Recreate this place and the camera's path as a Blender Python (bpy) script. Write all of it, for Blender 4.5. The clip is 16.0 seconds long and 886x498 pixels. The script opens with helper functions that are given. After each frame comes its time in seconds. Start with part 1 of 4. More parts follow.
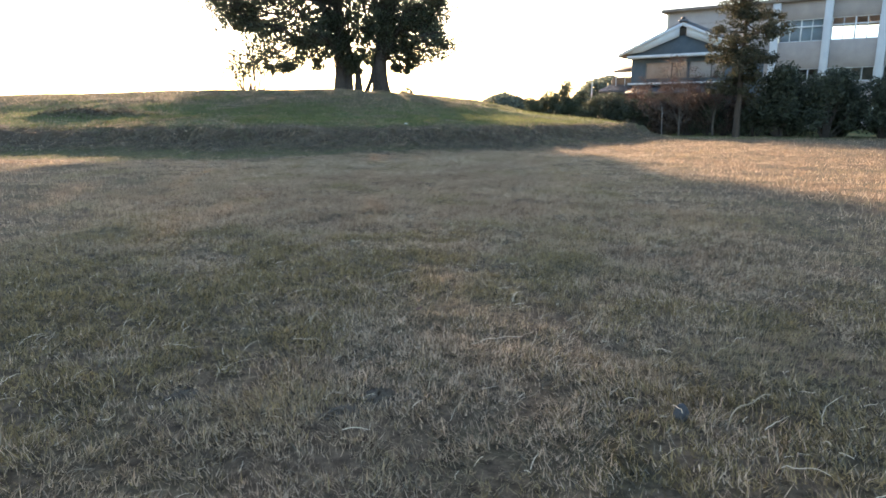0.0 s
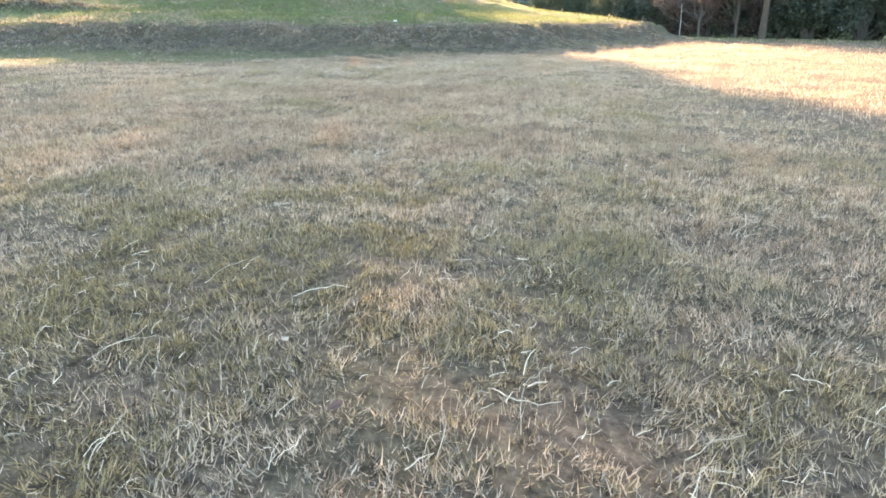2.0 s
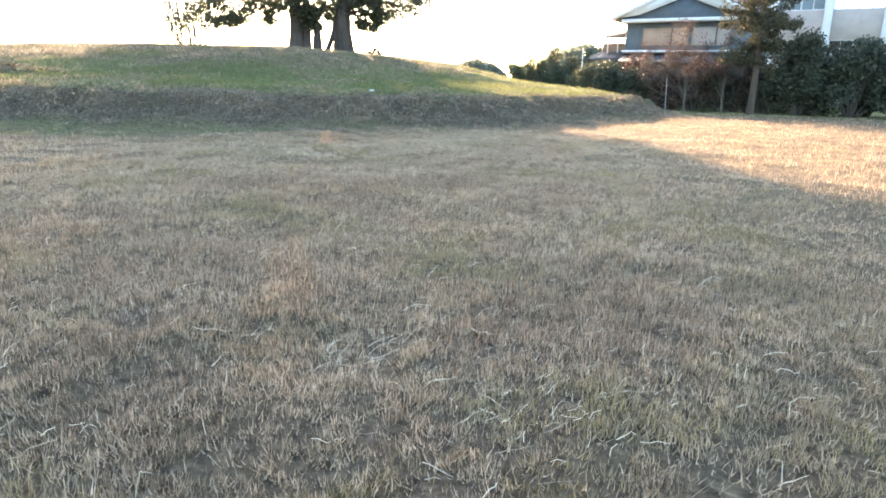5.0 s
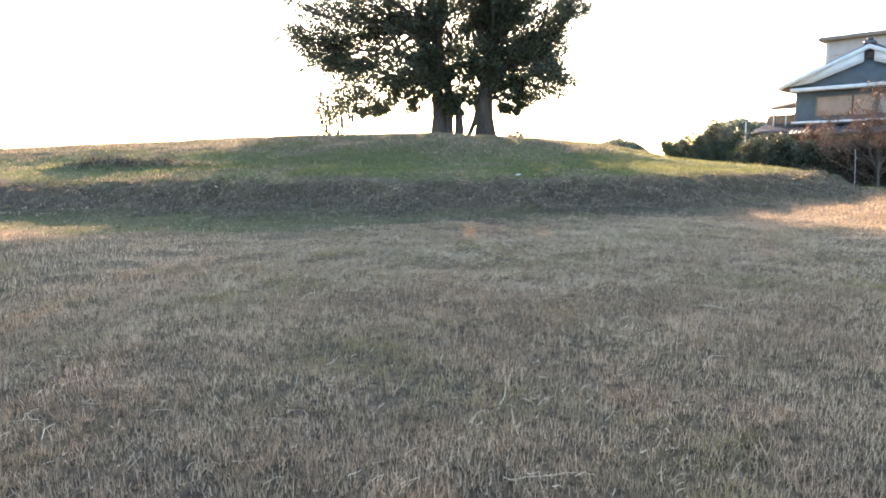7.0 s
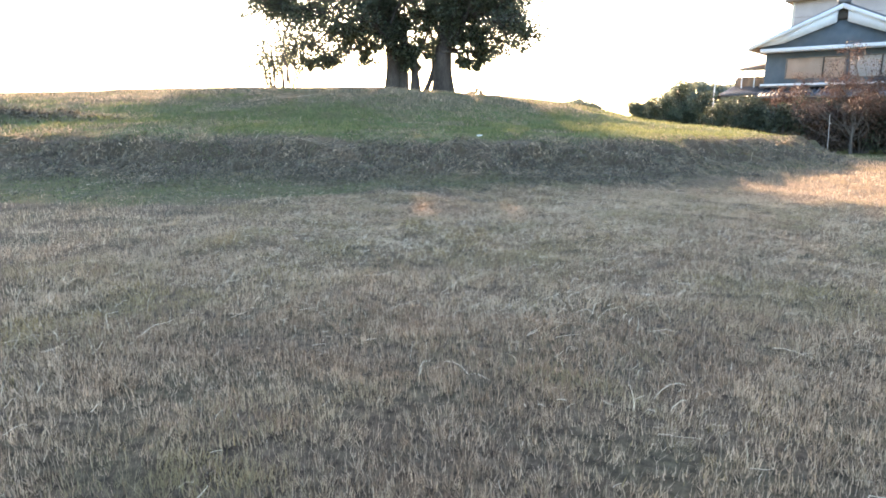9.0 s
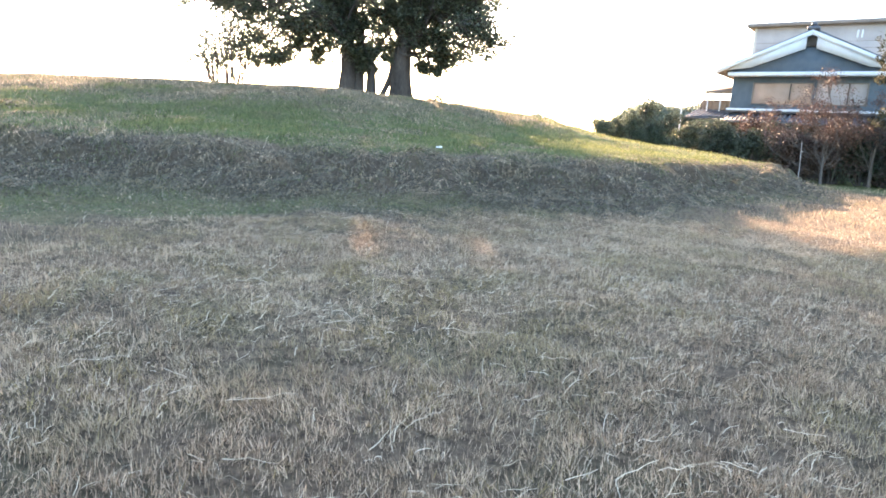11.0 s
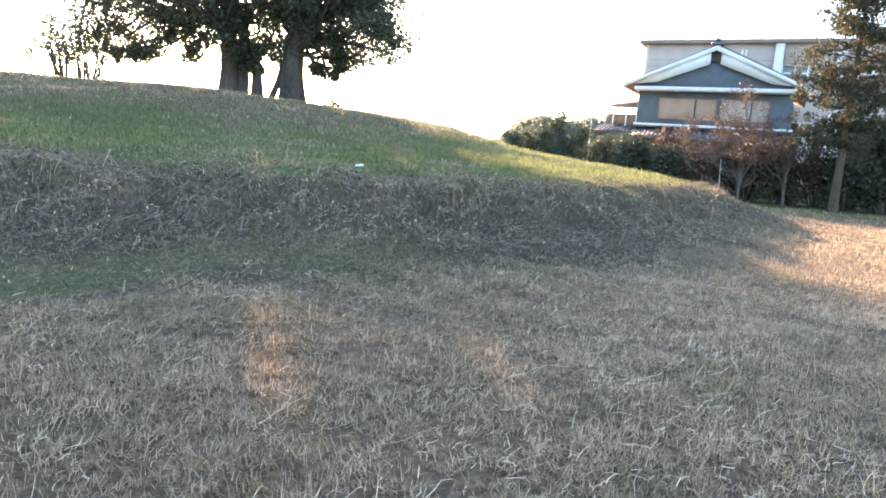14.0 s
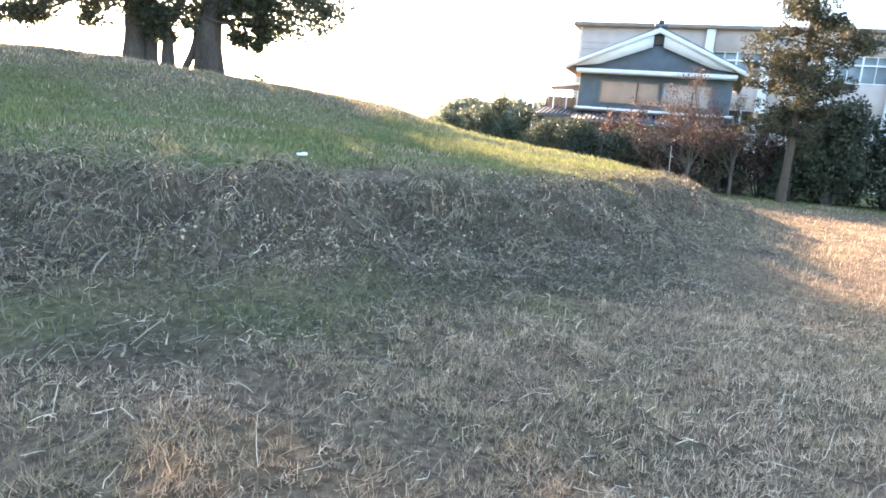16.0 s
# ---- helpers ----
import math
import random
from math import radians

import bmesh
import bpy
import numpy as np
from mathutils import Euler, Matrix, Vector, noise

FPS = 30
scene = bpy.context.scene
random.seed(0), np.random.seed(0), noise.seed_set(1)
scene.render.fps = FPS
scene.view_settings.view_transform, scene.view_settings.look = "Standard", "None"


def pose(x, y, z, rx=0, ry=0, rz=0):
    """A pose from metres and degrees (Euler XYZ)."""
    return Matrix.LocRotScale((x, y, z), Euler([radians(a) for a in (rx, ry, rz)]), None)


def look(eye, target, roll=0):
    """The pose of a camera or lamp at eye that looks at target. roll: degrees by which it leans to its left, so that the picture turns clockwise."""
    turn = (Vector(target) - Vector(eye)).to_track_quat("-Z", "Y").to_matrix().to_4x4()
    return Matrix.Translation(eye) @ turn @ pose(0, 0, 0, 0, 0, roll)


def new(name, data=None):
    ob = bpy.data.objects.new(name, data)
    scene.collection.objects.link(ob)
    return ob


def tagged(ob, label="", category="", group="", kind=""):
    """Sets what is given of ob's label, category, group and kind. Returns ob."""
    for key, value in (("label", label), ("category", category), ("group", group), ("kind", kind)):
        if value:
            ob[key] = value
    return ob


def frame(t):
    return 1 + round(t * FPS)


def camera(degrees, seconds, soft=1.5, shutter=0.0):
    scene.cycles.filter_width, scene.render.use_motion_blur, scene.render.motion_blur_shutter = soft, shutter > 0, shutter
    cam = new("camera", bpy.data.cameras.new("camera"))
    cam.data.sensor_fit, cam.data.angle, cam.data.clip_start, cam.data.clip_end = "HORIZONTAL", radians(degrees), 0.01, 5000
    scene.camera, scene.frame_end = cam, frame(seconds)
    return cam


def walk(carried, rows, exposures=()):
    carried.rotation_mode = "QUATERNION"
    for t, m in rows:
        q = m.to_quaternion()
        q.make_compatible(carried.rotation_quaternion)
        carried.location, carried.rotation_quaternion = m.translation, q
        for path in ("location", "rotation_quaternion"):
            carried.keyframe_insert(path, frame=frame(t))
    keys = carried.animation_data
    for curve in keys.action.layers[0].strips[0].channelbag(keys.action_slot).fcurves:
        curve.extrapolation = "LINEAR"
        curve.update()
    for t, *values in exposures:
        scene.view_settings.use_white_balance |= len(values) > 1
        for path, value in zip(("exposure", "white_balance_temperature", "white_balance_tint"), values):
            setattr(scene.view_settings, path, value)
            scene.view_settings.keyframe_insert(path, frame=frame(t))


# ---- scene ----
CAM_DEG = 68.17
PATH = [
    (0, look((1.971, -1.209, 1.539), (1.444, 8.570, -0.485), 0.09)),
    (0.5, look((2.001, -0.541, 1.476), (1.699, 9.070, -1.271), 0.36)),
    (1, look((2.003, 0.162, 1.470), (1.330, 9.625, -1.693), 0.52)),
    (1.5, look((2.034, 0.814, 1.497), (1.751, 10.152, -2.070), 1.33)),
    (2, look((2.039, 1.528, 1.484), (1.561, 10.914, -1.933), 0.50)),
    (2.5, look((1.976, 2.212, 1.532), (1.394, 11.862, -1.026), 0.95)),
    (3, look((1.954, 2.894, 1.560), (0.876, 12.689, -0.140), -0.09)),
    (5.5, look((1.210, 5.689, 1.478), (1.345, 15.351, -1.096), 1.67)),
    (6, look((1.096, 6.367, 1.517), (1.071, 16.168, -0.469), 0.69)),
    (6.5, look((0.835, 7.020, 1.512), (-0.461, 16.801, -0.116), 0.06)),
    (7, look((0.751, 7.682, 1.500), (-1.343, 17.372, 0.191), -0.40)),
    (7.5, look((0.528, 8.303, 1.481), (-2.065, 17.805, -0.249), -0.54)),
    (8, look((0.479, 8.942, 1.483), (-1.588, 18.596, -0.106), 0.47)),
    (10.5, look((0.181, 12.360, 1.472), (-0.865, 21.983, -1.038), 1.53)),
    (11, look((0.073, 13.025, 1.472), (-0.653, 22.842, -0.290), 3.56)),
    (11.5, look((-0.125, 13.669, 1.483), (-0.691, 23.473, -0.404), 4.35)),
    (12, look((-0.281, 14.342, 1.461), (-0.552, 24.193, -0.239), 4.71)),
    (12.5, look((-0.494, 15.037, 1.471), (-0.607, 24.906, -0.139), 4.69)),
    (13, look((-0.614, 15.690, 1.472), (-0.443, 25.578, -0.012), 4.60)),
    (13.5, look((-0.784, 16.344, 1.498), (-0.218, 26.228, 0.095), 4.59)),
    (14, look((-0.904, 16.968, 1.500), (0.057, 26.808, 0.000), 4.40)),
    (14.5, look((-1.116, 17.644, 1.484), (-0.807, 27.495, -0.204), 3.56)),
    (15, look((-1.198, 18.268, 1.498), (-0.988, 27.948, -1.001), 3.69)),
    (15.5, look((-1.263, 18.899, 1.519), (-0.496, 28.665, -0.489), 4.17)),
    (16, look((-1.307, 19.513, 1.526), (0.809, 29.140, -0.164), 5.31)),
]
EXPOSURES = [(0, 2.28, 6110, 12), (0.5, 3.13, 6310, 12), (1, 3.42, 6410, 12), (1.5, 3.64, 6410, 12), (2, 3.74, 6410, 12), (2.5, 3.71, 6450, 12), (3, 3.31, 6410, 12), (5.5, 3.45, 6250, 12), (6, 3.43, 6250, 12), (6.5, 3.18, 6150, 12), (7, 2.95, 6210, 15), (7.5, 2.86, 6210, 15), (8, 2.93, 6210, 15), (10.5, 3.48, 6210, 15), (11, 3.48, 6110, 15), (12.5, 3.48, 6060, 15), (14, 3.33, 6060, 15), (15, 3.28, 6100, 15), (16, 3.54, 6040, 15)]
cam = camera(CAM_DEG, 16.0, soft=1.75)
walk(cam, PATH, EXPOSURES)

# ---- light ----
SUN_EL, SUN_AZ = radians(12.2), radians(-11.8)
world = bpy.data.worlds.new("sky")
scene.world = world
world.use_nodes = True
wn = world.node_tree
sky = wn.nodes.new("ShaderNodeTexSky")
sky.sky_type, sky.sun_disc = "NISHITA", False
sky.sun_elevation, sky.sun_rotation = SUN_EL, SUN_AZ
sky.air_density, sky.dust_density = 1.0, 1.0
wn.links.new(sky.outputs[0], wn.nodes["Background"].inputs[0])
wn.nodes["Background"].inputs[1].default_value = 0.1
sun_way = Vector((math.sin(SUN_AZ) * math.cos(SUN_EL), math.cos(SUN_AZ) * math.cos(SUN_EL), math.sin(SUN_EL)))
sun = new("sun", bpy.data.lights.new("sun", "SUN"))
sun.data.energy, sun.data.angle, sun.data.color = 4.7, radians(0.5), (1.0, 0.67, 0.40)
sun.matrix_world = look(sun_way * 200, (0, 0, 0))

# ---- materials ----


def surface(name, dark, light, scale=3.0, rough=0.85, bump=0.3, grain=60.0, vary=0.0, through_light=0.0, stretch=(1, 1, 1), patch=None, patch_scale=0.4):
    """Two-scale noise between two base colours, fine relief, optional variation from piece to piece and light passing through thin leaves."""
    m = bpy.data.materials.new(name)
    m.use_nodes = True
    t = m.node_tree
    n, l = t.nodes, t.links
    bsdf = n["Principled BSDF"]
    bsdf.inputs["Roughness"].default_value = rough
    bsdf.inputs["Specular IOR Level"].default_value = 0.25
    geo = n.new("ShaderNodeNewGeometry")
    mp = n.new("ShaderNodeMapping")
    mp.inputs["Scale"].default_value = stretch
    l.new(geo.outputs["Position"], mp.inputs[0])
    big, fine = n.new("ShaderNodeTexNoise"), n.new("ShaderNodeTexNoise")
    for node, s in ((big, scale), (fine, grain)):
        node.inputs["Scale"].default_value, node.inputs["Detail"].default_value = s, 4.0
        l.new(mp.outputs[0], node.inputs["Vector"])
    add = n.new("ShaderNodeMath")
    add.operation = "MULTIPLY_ADD"
    add.inputs[1].default_value = 0.45
    l.new(fine.outputs["Fac"], add.inputs[0])
    half = n.new("ShaderNodeMath")
    half.operation = "MULTIPLY"
    half.inputs[1].default_value = 0.55
    l.new(big.outputs["Fac"], half.inputs[0])
    l.new(half.outputs[0], add.inputs[2])
    last = add.outputs[0]
    if vary:
        mix = n.new("ShaderNodeMath")
        mix.operation = "MULTIPLY_ADD"
        mix.inputs[1].default_value = vary
        off = n.new("ShaderNodeMath")
        off.operation = "SUBTRACT"
        off.inputs[1].default_value = vary * 0.5
        l.new(geo.outputs["Random Per Island"], mix.inputs[0])
        l.new(last, mix.inputs[2])
        l.new(mix.outputs[0], off.inputs[0])
        last = off.outputs[0]
    ramp = n.new("ShaderNodeValToRGB")
    ramp.color_ramp.elements[0].position, ramp.color_ramp.elements[1].position = 0.32, 0.68
    ramp.color_ramp.elements[0].color, ramp.color_ramp.elements[1].color = (*dark, 1), (*light, 1)
    l.new(last, ramp.inputs[0])
    colour = ramp.outputs[0]
    if patch:
        pn = n.new("ShaderNodeTexNoise")
        pn.inputs["Scale"].default_value, pn.inputs["Detail"].default_value = patch_scale, 3.0
        l.new(geo.outputs["Position"], pn.inputs["Vector"])
        pr = n.new("ShaderNodeValToRGB")
        pr.color_ramp.elements[0].position, pr.color_ramp.elements[1].position = 0.48, 0.66
        l.new(pn.outputs["Fac"], pr.inputs[0])
        pm = n.new("ShaderNodeMix")
        pm.data_type = "RGBA"
        l.new(pr.outputs[0], pm.inputs["Factor"])
        l.new(colour, pm.inputs["A"])
        pm.inputs["B"].default_value = (*patch, 1)
        colour = pm.outputs["Result"]
    l.new(colour, bsdf.inputs["Base Color"])
    if bump:
        b = n.new("ShaderNodeBump")
        b.inputs["Strength"].default_value, b.inputs["Distance"].default_value = bump, 0.02
        l.new(fine.outputs["Fac"], b.inputs["Height"])
        l.new(b.outputs[0], bsdf.inputs["Normal"])
    if through_light:
        tr, mx = n.new("ShaderNodeBsdfTranslucent"), n.new("ShaderNodeMixShader")
        l.new(colour, tr.inputs[0])
        mx.inputs[0].default_value = through_light
        l.new(bsdf.outputs[0], mx.inputs[1])
        l.new(tr.outputs[0], mx.inputs[2])
        l.new(mx.outputs[0], n["Material Output"].inputs[0])
    return m


def glass(name):
    m = bpy.data.materials.new(name)
    m.use_nodes = True
    b = m.node_tree.nodes["Principled BSDF"]
    b.inputs["Base Color"].default_value, b.inputs["Roughness"].default_value = (0.85, 0.9, 0.92, 1), 0.03
    b.inputs["Transmission Weight"].default_value, b.inputs["IOR"].default_value = 1.0, 1.1
    return m


def ground_material():
    """Soil and matted dry turf on the field, green sod on the mound, bare brown earth under the weeds of its foot."""
    m = bpy.data.materials.new("ground_turf")
    m.use_nodes = True
    t = m.node_tree
    n, l = t.nodes, t.links
    bsdf = n["Principled BSDF"]
    bsdf.inputs["Roughness"].default_value = 0.95
    bsdf.inputs["Specular IOR Level"].default_value = 0.1
    geo = n.new("ShaderNodeNewGeometry")

    def noise_node(s, detail=5.0):
        k = n.new("ShaderNodeTexNoise")
        k.inputs["Scale"].default_value, k.inputs["Detail"].default_value, k.inputs["Roughness"].default_value = s, detail, 0.7
        l.new(geo.outputs["Position"], k.inputs["Vector"])
        return k.outputs["Fac"]

    def ramp(fac, a, b, lo=0.35, hi=0.65):
        k = n.new("ShaderNodeValToRGB")
        k.color_ramp.elements[0].position, k.color_ramp.elements[1].position = lo, hi
        k.color_ramp.elements[0].color, k.color_ramp.elements[1].color = (*a, 1), (*b, 1)
        l.new(fac, k.inputs[0])
        return k.outputs[0]

    def mixed(fac, a, b):
        k = n.new("ShaderNodeMix")
        k.data_type = "RGBA"
        l.new(fac, k.inputs["Factor"])
        l.new(a, k.inputs["A"])
        l.new(b, k.inputs["B"])
        return k.outputs["Result"]

    def mask(name):
        k = n.new("ShaderNodeAttribute")
        k.attribute_name = name
        return k.outputs["Fac"]

    fine = noise_node(14.0, 9.0)
    straw = ramp(fine, (0.058, 0.043, 0.03), (0.235, 0.174, 0.116))
    olive = ramp(fine, (0.05, 0.042, 0.027), (0.19, 0.155, 0.095))
    field = mixed(ramp(noise_node(0.9), (0, 0, 0), (1, 1, 1), 0.45, 0.62), straw, olive)
    sod = mixed(ramp(noise_node(1.3), (0, 0, 0), (1, 1, 1), 0.42, 0.64), ramp(fine, (0.05, 0.07, 0.024), (0.15, 0.18, 0.065)), ramp(fine, (0.10, 0.09, 0.04), (0.24, 0.21, 0.10)))
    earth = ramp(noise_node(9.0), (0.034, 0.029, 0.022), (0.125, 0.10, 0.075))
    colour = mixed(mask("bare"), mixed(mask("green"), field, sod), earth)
    l.new(colour, bsdf.inputs["Base Color"])
    b = n.new("ShaderNodeBump")
    b.inputs["Strength"].default_value, b.inputs["Distance"].default_value = 0.9, 0.05
    l.new(noise_node(20.0, 9.0), b.inputs["Height"])
    l.new(b.outputs[0], bsdf.inputs["Normal"])
    return m


M_GROUND = ground_material()
M_DRY = surface("dry_grass_blade", (0.245, 0.18, 0.118), (0.72, 0.555, 0.392), 4.5, 0.8, 0, 25, 0.42, 0.3, patch=(0.32, 0.26, 0.15), patch_scale=0.55)
M_RUST = surface("rusty_grass_blade", (0.195, 0.135, 0.09), (0.52, 0.385, 0.268), 4.0, 0.8, 0, 25, 0.5, 0.3)
M_GREEN = surface("green_grass_blade", (0.075, 0.09, 0.035), (0.23, 0.245, 0.10), 1.6, 0.7, 0, 12, 0.6, 0.4)
M_OLIVE = surface("olive_turf_blade", (0.14, 0.106, 0.05), (0.405, 0.312, 0.152), 1.6, 0.8, 0, 12, 0.6, 0.3)
M_STRAW = surface("bleached_straw", (0.38, 0.30, 0.20), (0.80, 0.67, 0.49), 6, 0.95, 0, 40, 0.55)
M_WEED = surface("dead_weed_stem", (0.052, 0.045, 0.034), (0.262, 0.226, 0.166), 4, 0.85, 0, 30, 0.7, 0.1)
M_BARK = surface("grey_brown_bark", (0.03, 0.027, 0.025), (0.092, 0.081, 0.073), 2.0, 0.95, 0.9, 18, stretch=(1, 1, 0.25))
M_CEDAR_BARK = surface("reddish_bark", (0.05, 0.04, 0.032), (0.13, 0.10, 0.08), 2.0, 0.95, 0.8, 20, stretch=(1, 1, 0.2))
M_PALEBARK = surface("pale_smooth_bark", (0.07, 0.06, 0.053), (0.145, 0.125, 0.11), 2.0, 0.9, 0.4, 18, stretch=(1, 1, 0.25))
M_BROWNLEAF = surface("withered_hedge_leaf", (0.045, 0.034, 0.03), (0.13, 0.095, 0.08), 0.8, 0.7, 0, 5, 0.6, 0.15)
M_PAPERLEAF = surface("bleached_leaf", (0.38, 0.30, 0.22), (0.62, 0.52, 0.40), 12, 0.8, 0.2, 60)
M_LEAF = surface("glossy_evergreen_leaf", (0.045, 0.058, 0.04), (0.11, 0.128, 0.088), 0.8, 0.35, 0, 6, 0.6, 0.48)
M_BUSH = surface("shrub_leaf", (0.05, 0.064, 0.046), (0.125, 0.148, 0.10), 0.8, 0.5, 0, 6, 0.6, 0.3)
M_CEDAR = surface("olive_needle", (0.035, 0.04, 0.027), (0.115, 0.108, 0.066), 0.7, 0.7, 0, 5, 0.5, 0.3)
M_MAPLE = surface("red_brown_leaf", (0.06, 0.04, 0.034), (0.165, 0.105, 0.083), 0.8, 0.6, 0, 5, 0.6, 0.15)
M_DARKLEAF = surface("dark_hedge_leaf", (0.034, 0.044, 0.032), (0.092, 0.108, 0.075), 0.7, 0.5, 0, 5, 0.5, 0.25)
# far leaves painted paler and greyer to imitate haze over the distance
M_HILL = surface("haze_paled_wood_leaf", (0.13, 0.15, 0.115), (0.22, 0.245, 0.19), 0.25, 0.8, 0, 2, 0.5, 0.5)
M_WALL = surface("blue_grey_siding", (0.075, 0.10, 0.125), (0.12, 0.15, 0.18), 2, 0.7, 0.15, 40)
M_WHITE = surface("white_painted_wood", (0.62, 0.66, 0.70), (0.80, 0.82, 0.84), 1.5, 0.55, 0.1, 50)
M_SOFFIT = surface("brown_soffit", (0.20, 0.14, 0.10), (0.32, 0.24, 0.18), 2, 0.8, 0.1, 50)
M_SHUTTER = surface("tan_shutter", (0.34, 0.25, 0.195), (0.46, 0.345, 0.28), 1.5, 0.7, 0.15, 30)
M_DARKWOOD = surface("dark_window_frame", (0.05, 0.045, 0.04), (0.10, 0.09, 0.08), 3, 0.6, 0.1, 50)
M_TILE = surface("grey_roof_tile", (0.07, 0.075, 0.085), (0.17, 0.18, 0.20), 3, 0.5, 0.2, 30, 0.3)
M_CONCRETE = surface("weathered_concrete", (0.33, 0.30, 0.29), (0.47, 0.43, 0.41), 0.8, 0.9, 0.2, 25)
M_PILLAR = surface("pale_painted_concrete", (0.52, 0.54, 0.57), (0.66, 0.68, 0.70), 0.8, 0.8, 0.15, 25)
M_ROOF = surface("brown_grey_roof_edge", (0.16, 0.14, 0.13), (0.28, 0.25, 0.23), 0.8, 0.8, 0.15, 25)
M_PLASTER = surface("cream_plaster", (0.46, 0.42, 0.36), (0.62, 0.57, 0.50), 1.5, 0.9, 0.15, 30)
M_PAPER = surface("white_litter", (0.75, 0.77, 0.80), (0.90, 0.90, 0.90), 5, 0.5, 0.2, 60)
M_ROOM = surface("dim_room_wall", (0.30, 0.29, 0.27), (0.40, 0.39, 0.37), 1, 0.9, 0, 30)
# pale blue-grey that imitates the sky's reflection in the panes
M_SKY_SHEEN = surface("painted_sky_reflection", (0.24, 0.28, 0.33), (0.34, 0.385, 0.43), 2, 0.9, 0, 30)
M_SOIL = surface("dark_clod_soil", (0.07, 0.056, 0.043), (0.2, 0.163, 0.125), 9, 0.95, 0.8, 60)
M_STONE = surface("blue_grey_stone", (0.05, 0.052, 0.056), (0.125, 0.126, 0.132), 14, 0.85, 0.5, 90)
M_GLASS = glass("window_glass")

# ---- mesh helpers ----


class Build:
    """Collects vertices and faces of one mesh."""

    def __init__(self):
        self.v, self.f, self.n = [], [], 0

    def add(self, v, f):
        v = np.asarray(v, float).reshape(-1, 3)
        self.v.append(v)
        self.f.append(np.asarray(f, int) + self.n)
        self.n += len(v)

    def box(self, x0, x1, y0, y1, z0, z1, b=0.012):
        """A box with its long edges chamfered by b."""
        b = min(b, abs(x1 - x0) / 4, abs(y1 - y0) / 4, abs(z1 - z0) / 4)
        pts, ring = [], [(x0 + b, y0), (x1 - b, y0), (x1, y0 + b), (x1, y1 - b), (x1 - b, y1), (x0 + b, y1), (x0, y1 - b), (x0, y0 + b)]
        cx, cy = (x0 + x1) / 2, (y0 + y1) / 2
        fx, fy = 1 - 2 * b / max(x1 - x0, 1e-6), 1 - 2 * b / max(y1 - y0, 1e-6)
        for z, inset in ((z0, 1), (z0 + b, 0), (z1 - b, 0), (z1, 1)):
            for x, y in ring:
                pts.append((cx + (x - cx) * (fx if inset else 1), cy + (y - cy) * (fy if inset else 1), z))
        tri = []
        for k in range(3):
            for i in range(8):
                a, c = k * 8 + i, k * 8 + (i + 1) % 8
                tri += [(a, c, c + 8), (a, c + 8, a + 8)]
        for i in range(1, 7):
            tri += [(0, i + 1, i), (24, 24 + i, 25 + i)]
        self.add(pts, tri)
        return self

    def prism(self, poly, y0, y1):
        """A polygon in x and z, given anticlockwise as seen from the front, with a depth from y0 to y1."""
        k = len(poly)
        pts = [(x, y0, z) for x, z in poly] + [(x, y1, z) for x, z in poly]
        tri = [(0, i, i + 1) for i in range(1, k - 1)] + [(k, k + i + 1, k + i) for i in range(1, k - 1)]
        for i in range(k):
            j = (i + 1) % k
            tri += [(i, k + j, j), (i, k + i, k + j)]
        self.add(pts, tri)
        return self

    def tube(self, path, radii, sides=7):
        path = np.asarray(path, float)
        radii = np.broadcast_to(np.asarray(radii, float), (len(path),))
        d = np.gradient(path, axis=0)
        d /= np.linalg.norm(d, axis=1)[:, None] + 1e-9
        ref = np.where(np.abs(d[:, 2:3]) > 0.9, (1.0, 0, 0), (0, 0, 1.0))
        a = np.cross(d, ref)
        a /= np.linalg.norm(a, axis=1)[:, None] + 1e-9
        b = np.cross(d, a)
        ang = np.linspace(0, 2 * np.pi, sides, endpoint=False)
        ringpts = path[:, None] + radii[:, None, None] * (np.cos(ang)[None, :, None] * a[:, None] + np.sin(ang)[None, :, None] * b[:, None])
        i, j = np.meshgrid(np.arange(len(path) - 1), np.arange(sides), indexing="ij")
        p, q = (i * sides + j).ravel(), (i * sides + (j + 1) % sides).ravel()
        self.add(ringpts, np.concatenate([np.stack([p, q, q + sides], 1), np.stack([p, q + sides, p + sides], 1)]))
        self.add([path[-1], *ringpts[-1]], [(0, 1 + (s + 1) % sides, 1 + s) for s in range(sides)])
        return self

    def leaves(self, c, size, rng, flat=0.0, slim=0.5, folded=0.2):
        """Diamond leaves about the points c; flat: how far they lie level."""
        k = len(c)
        size = np.broadcast_to(np.asarray(size, float), (k,))[:, None] * rng.uniform(0.65, 1.3, (k, 1))
        d = rng.normal(size=(k, 3))
        d[:, 2] *= 1 - flat
        d /= np.linalg.norm(d, axis=1)[:, None]
        w = np.cross(d, rng.normal(size=(k, 3)))
        w[:, 2] *= 1 - flat
        w /= np.linalg.norm(w, axis=1)[:, None]
        up = np.cross(d, w)
        mid = c + up * size * folded * 0.5
        v = np.stack([c - d * size / 2, mid + w * size * slim / 2, c + d * size / 2, mid - w * size * slim / 2], 1)
        base = np.arange(k)[:, None] * 4
        self.add(v, np.concatenate([base + (0, 1, 2), base + (0, 2, 3)]))
        return self

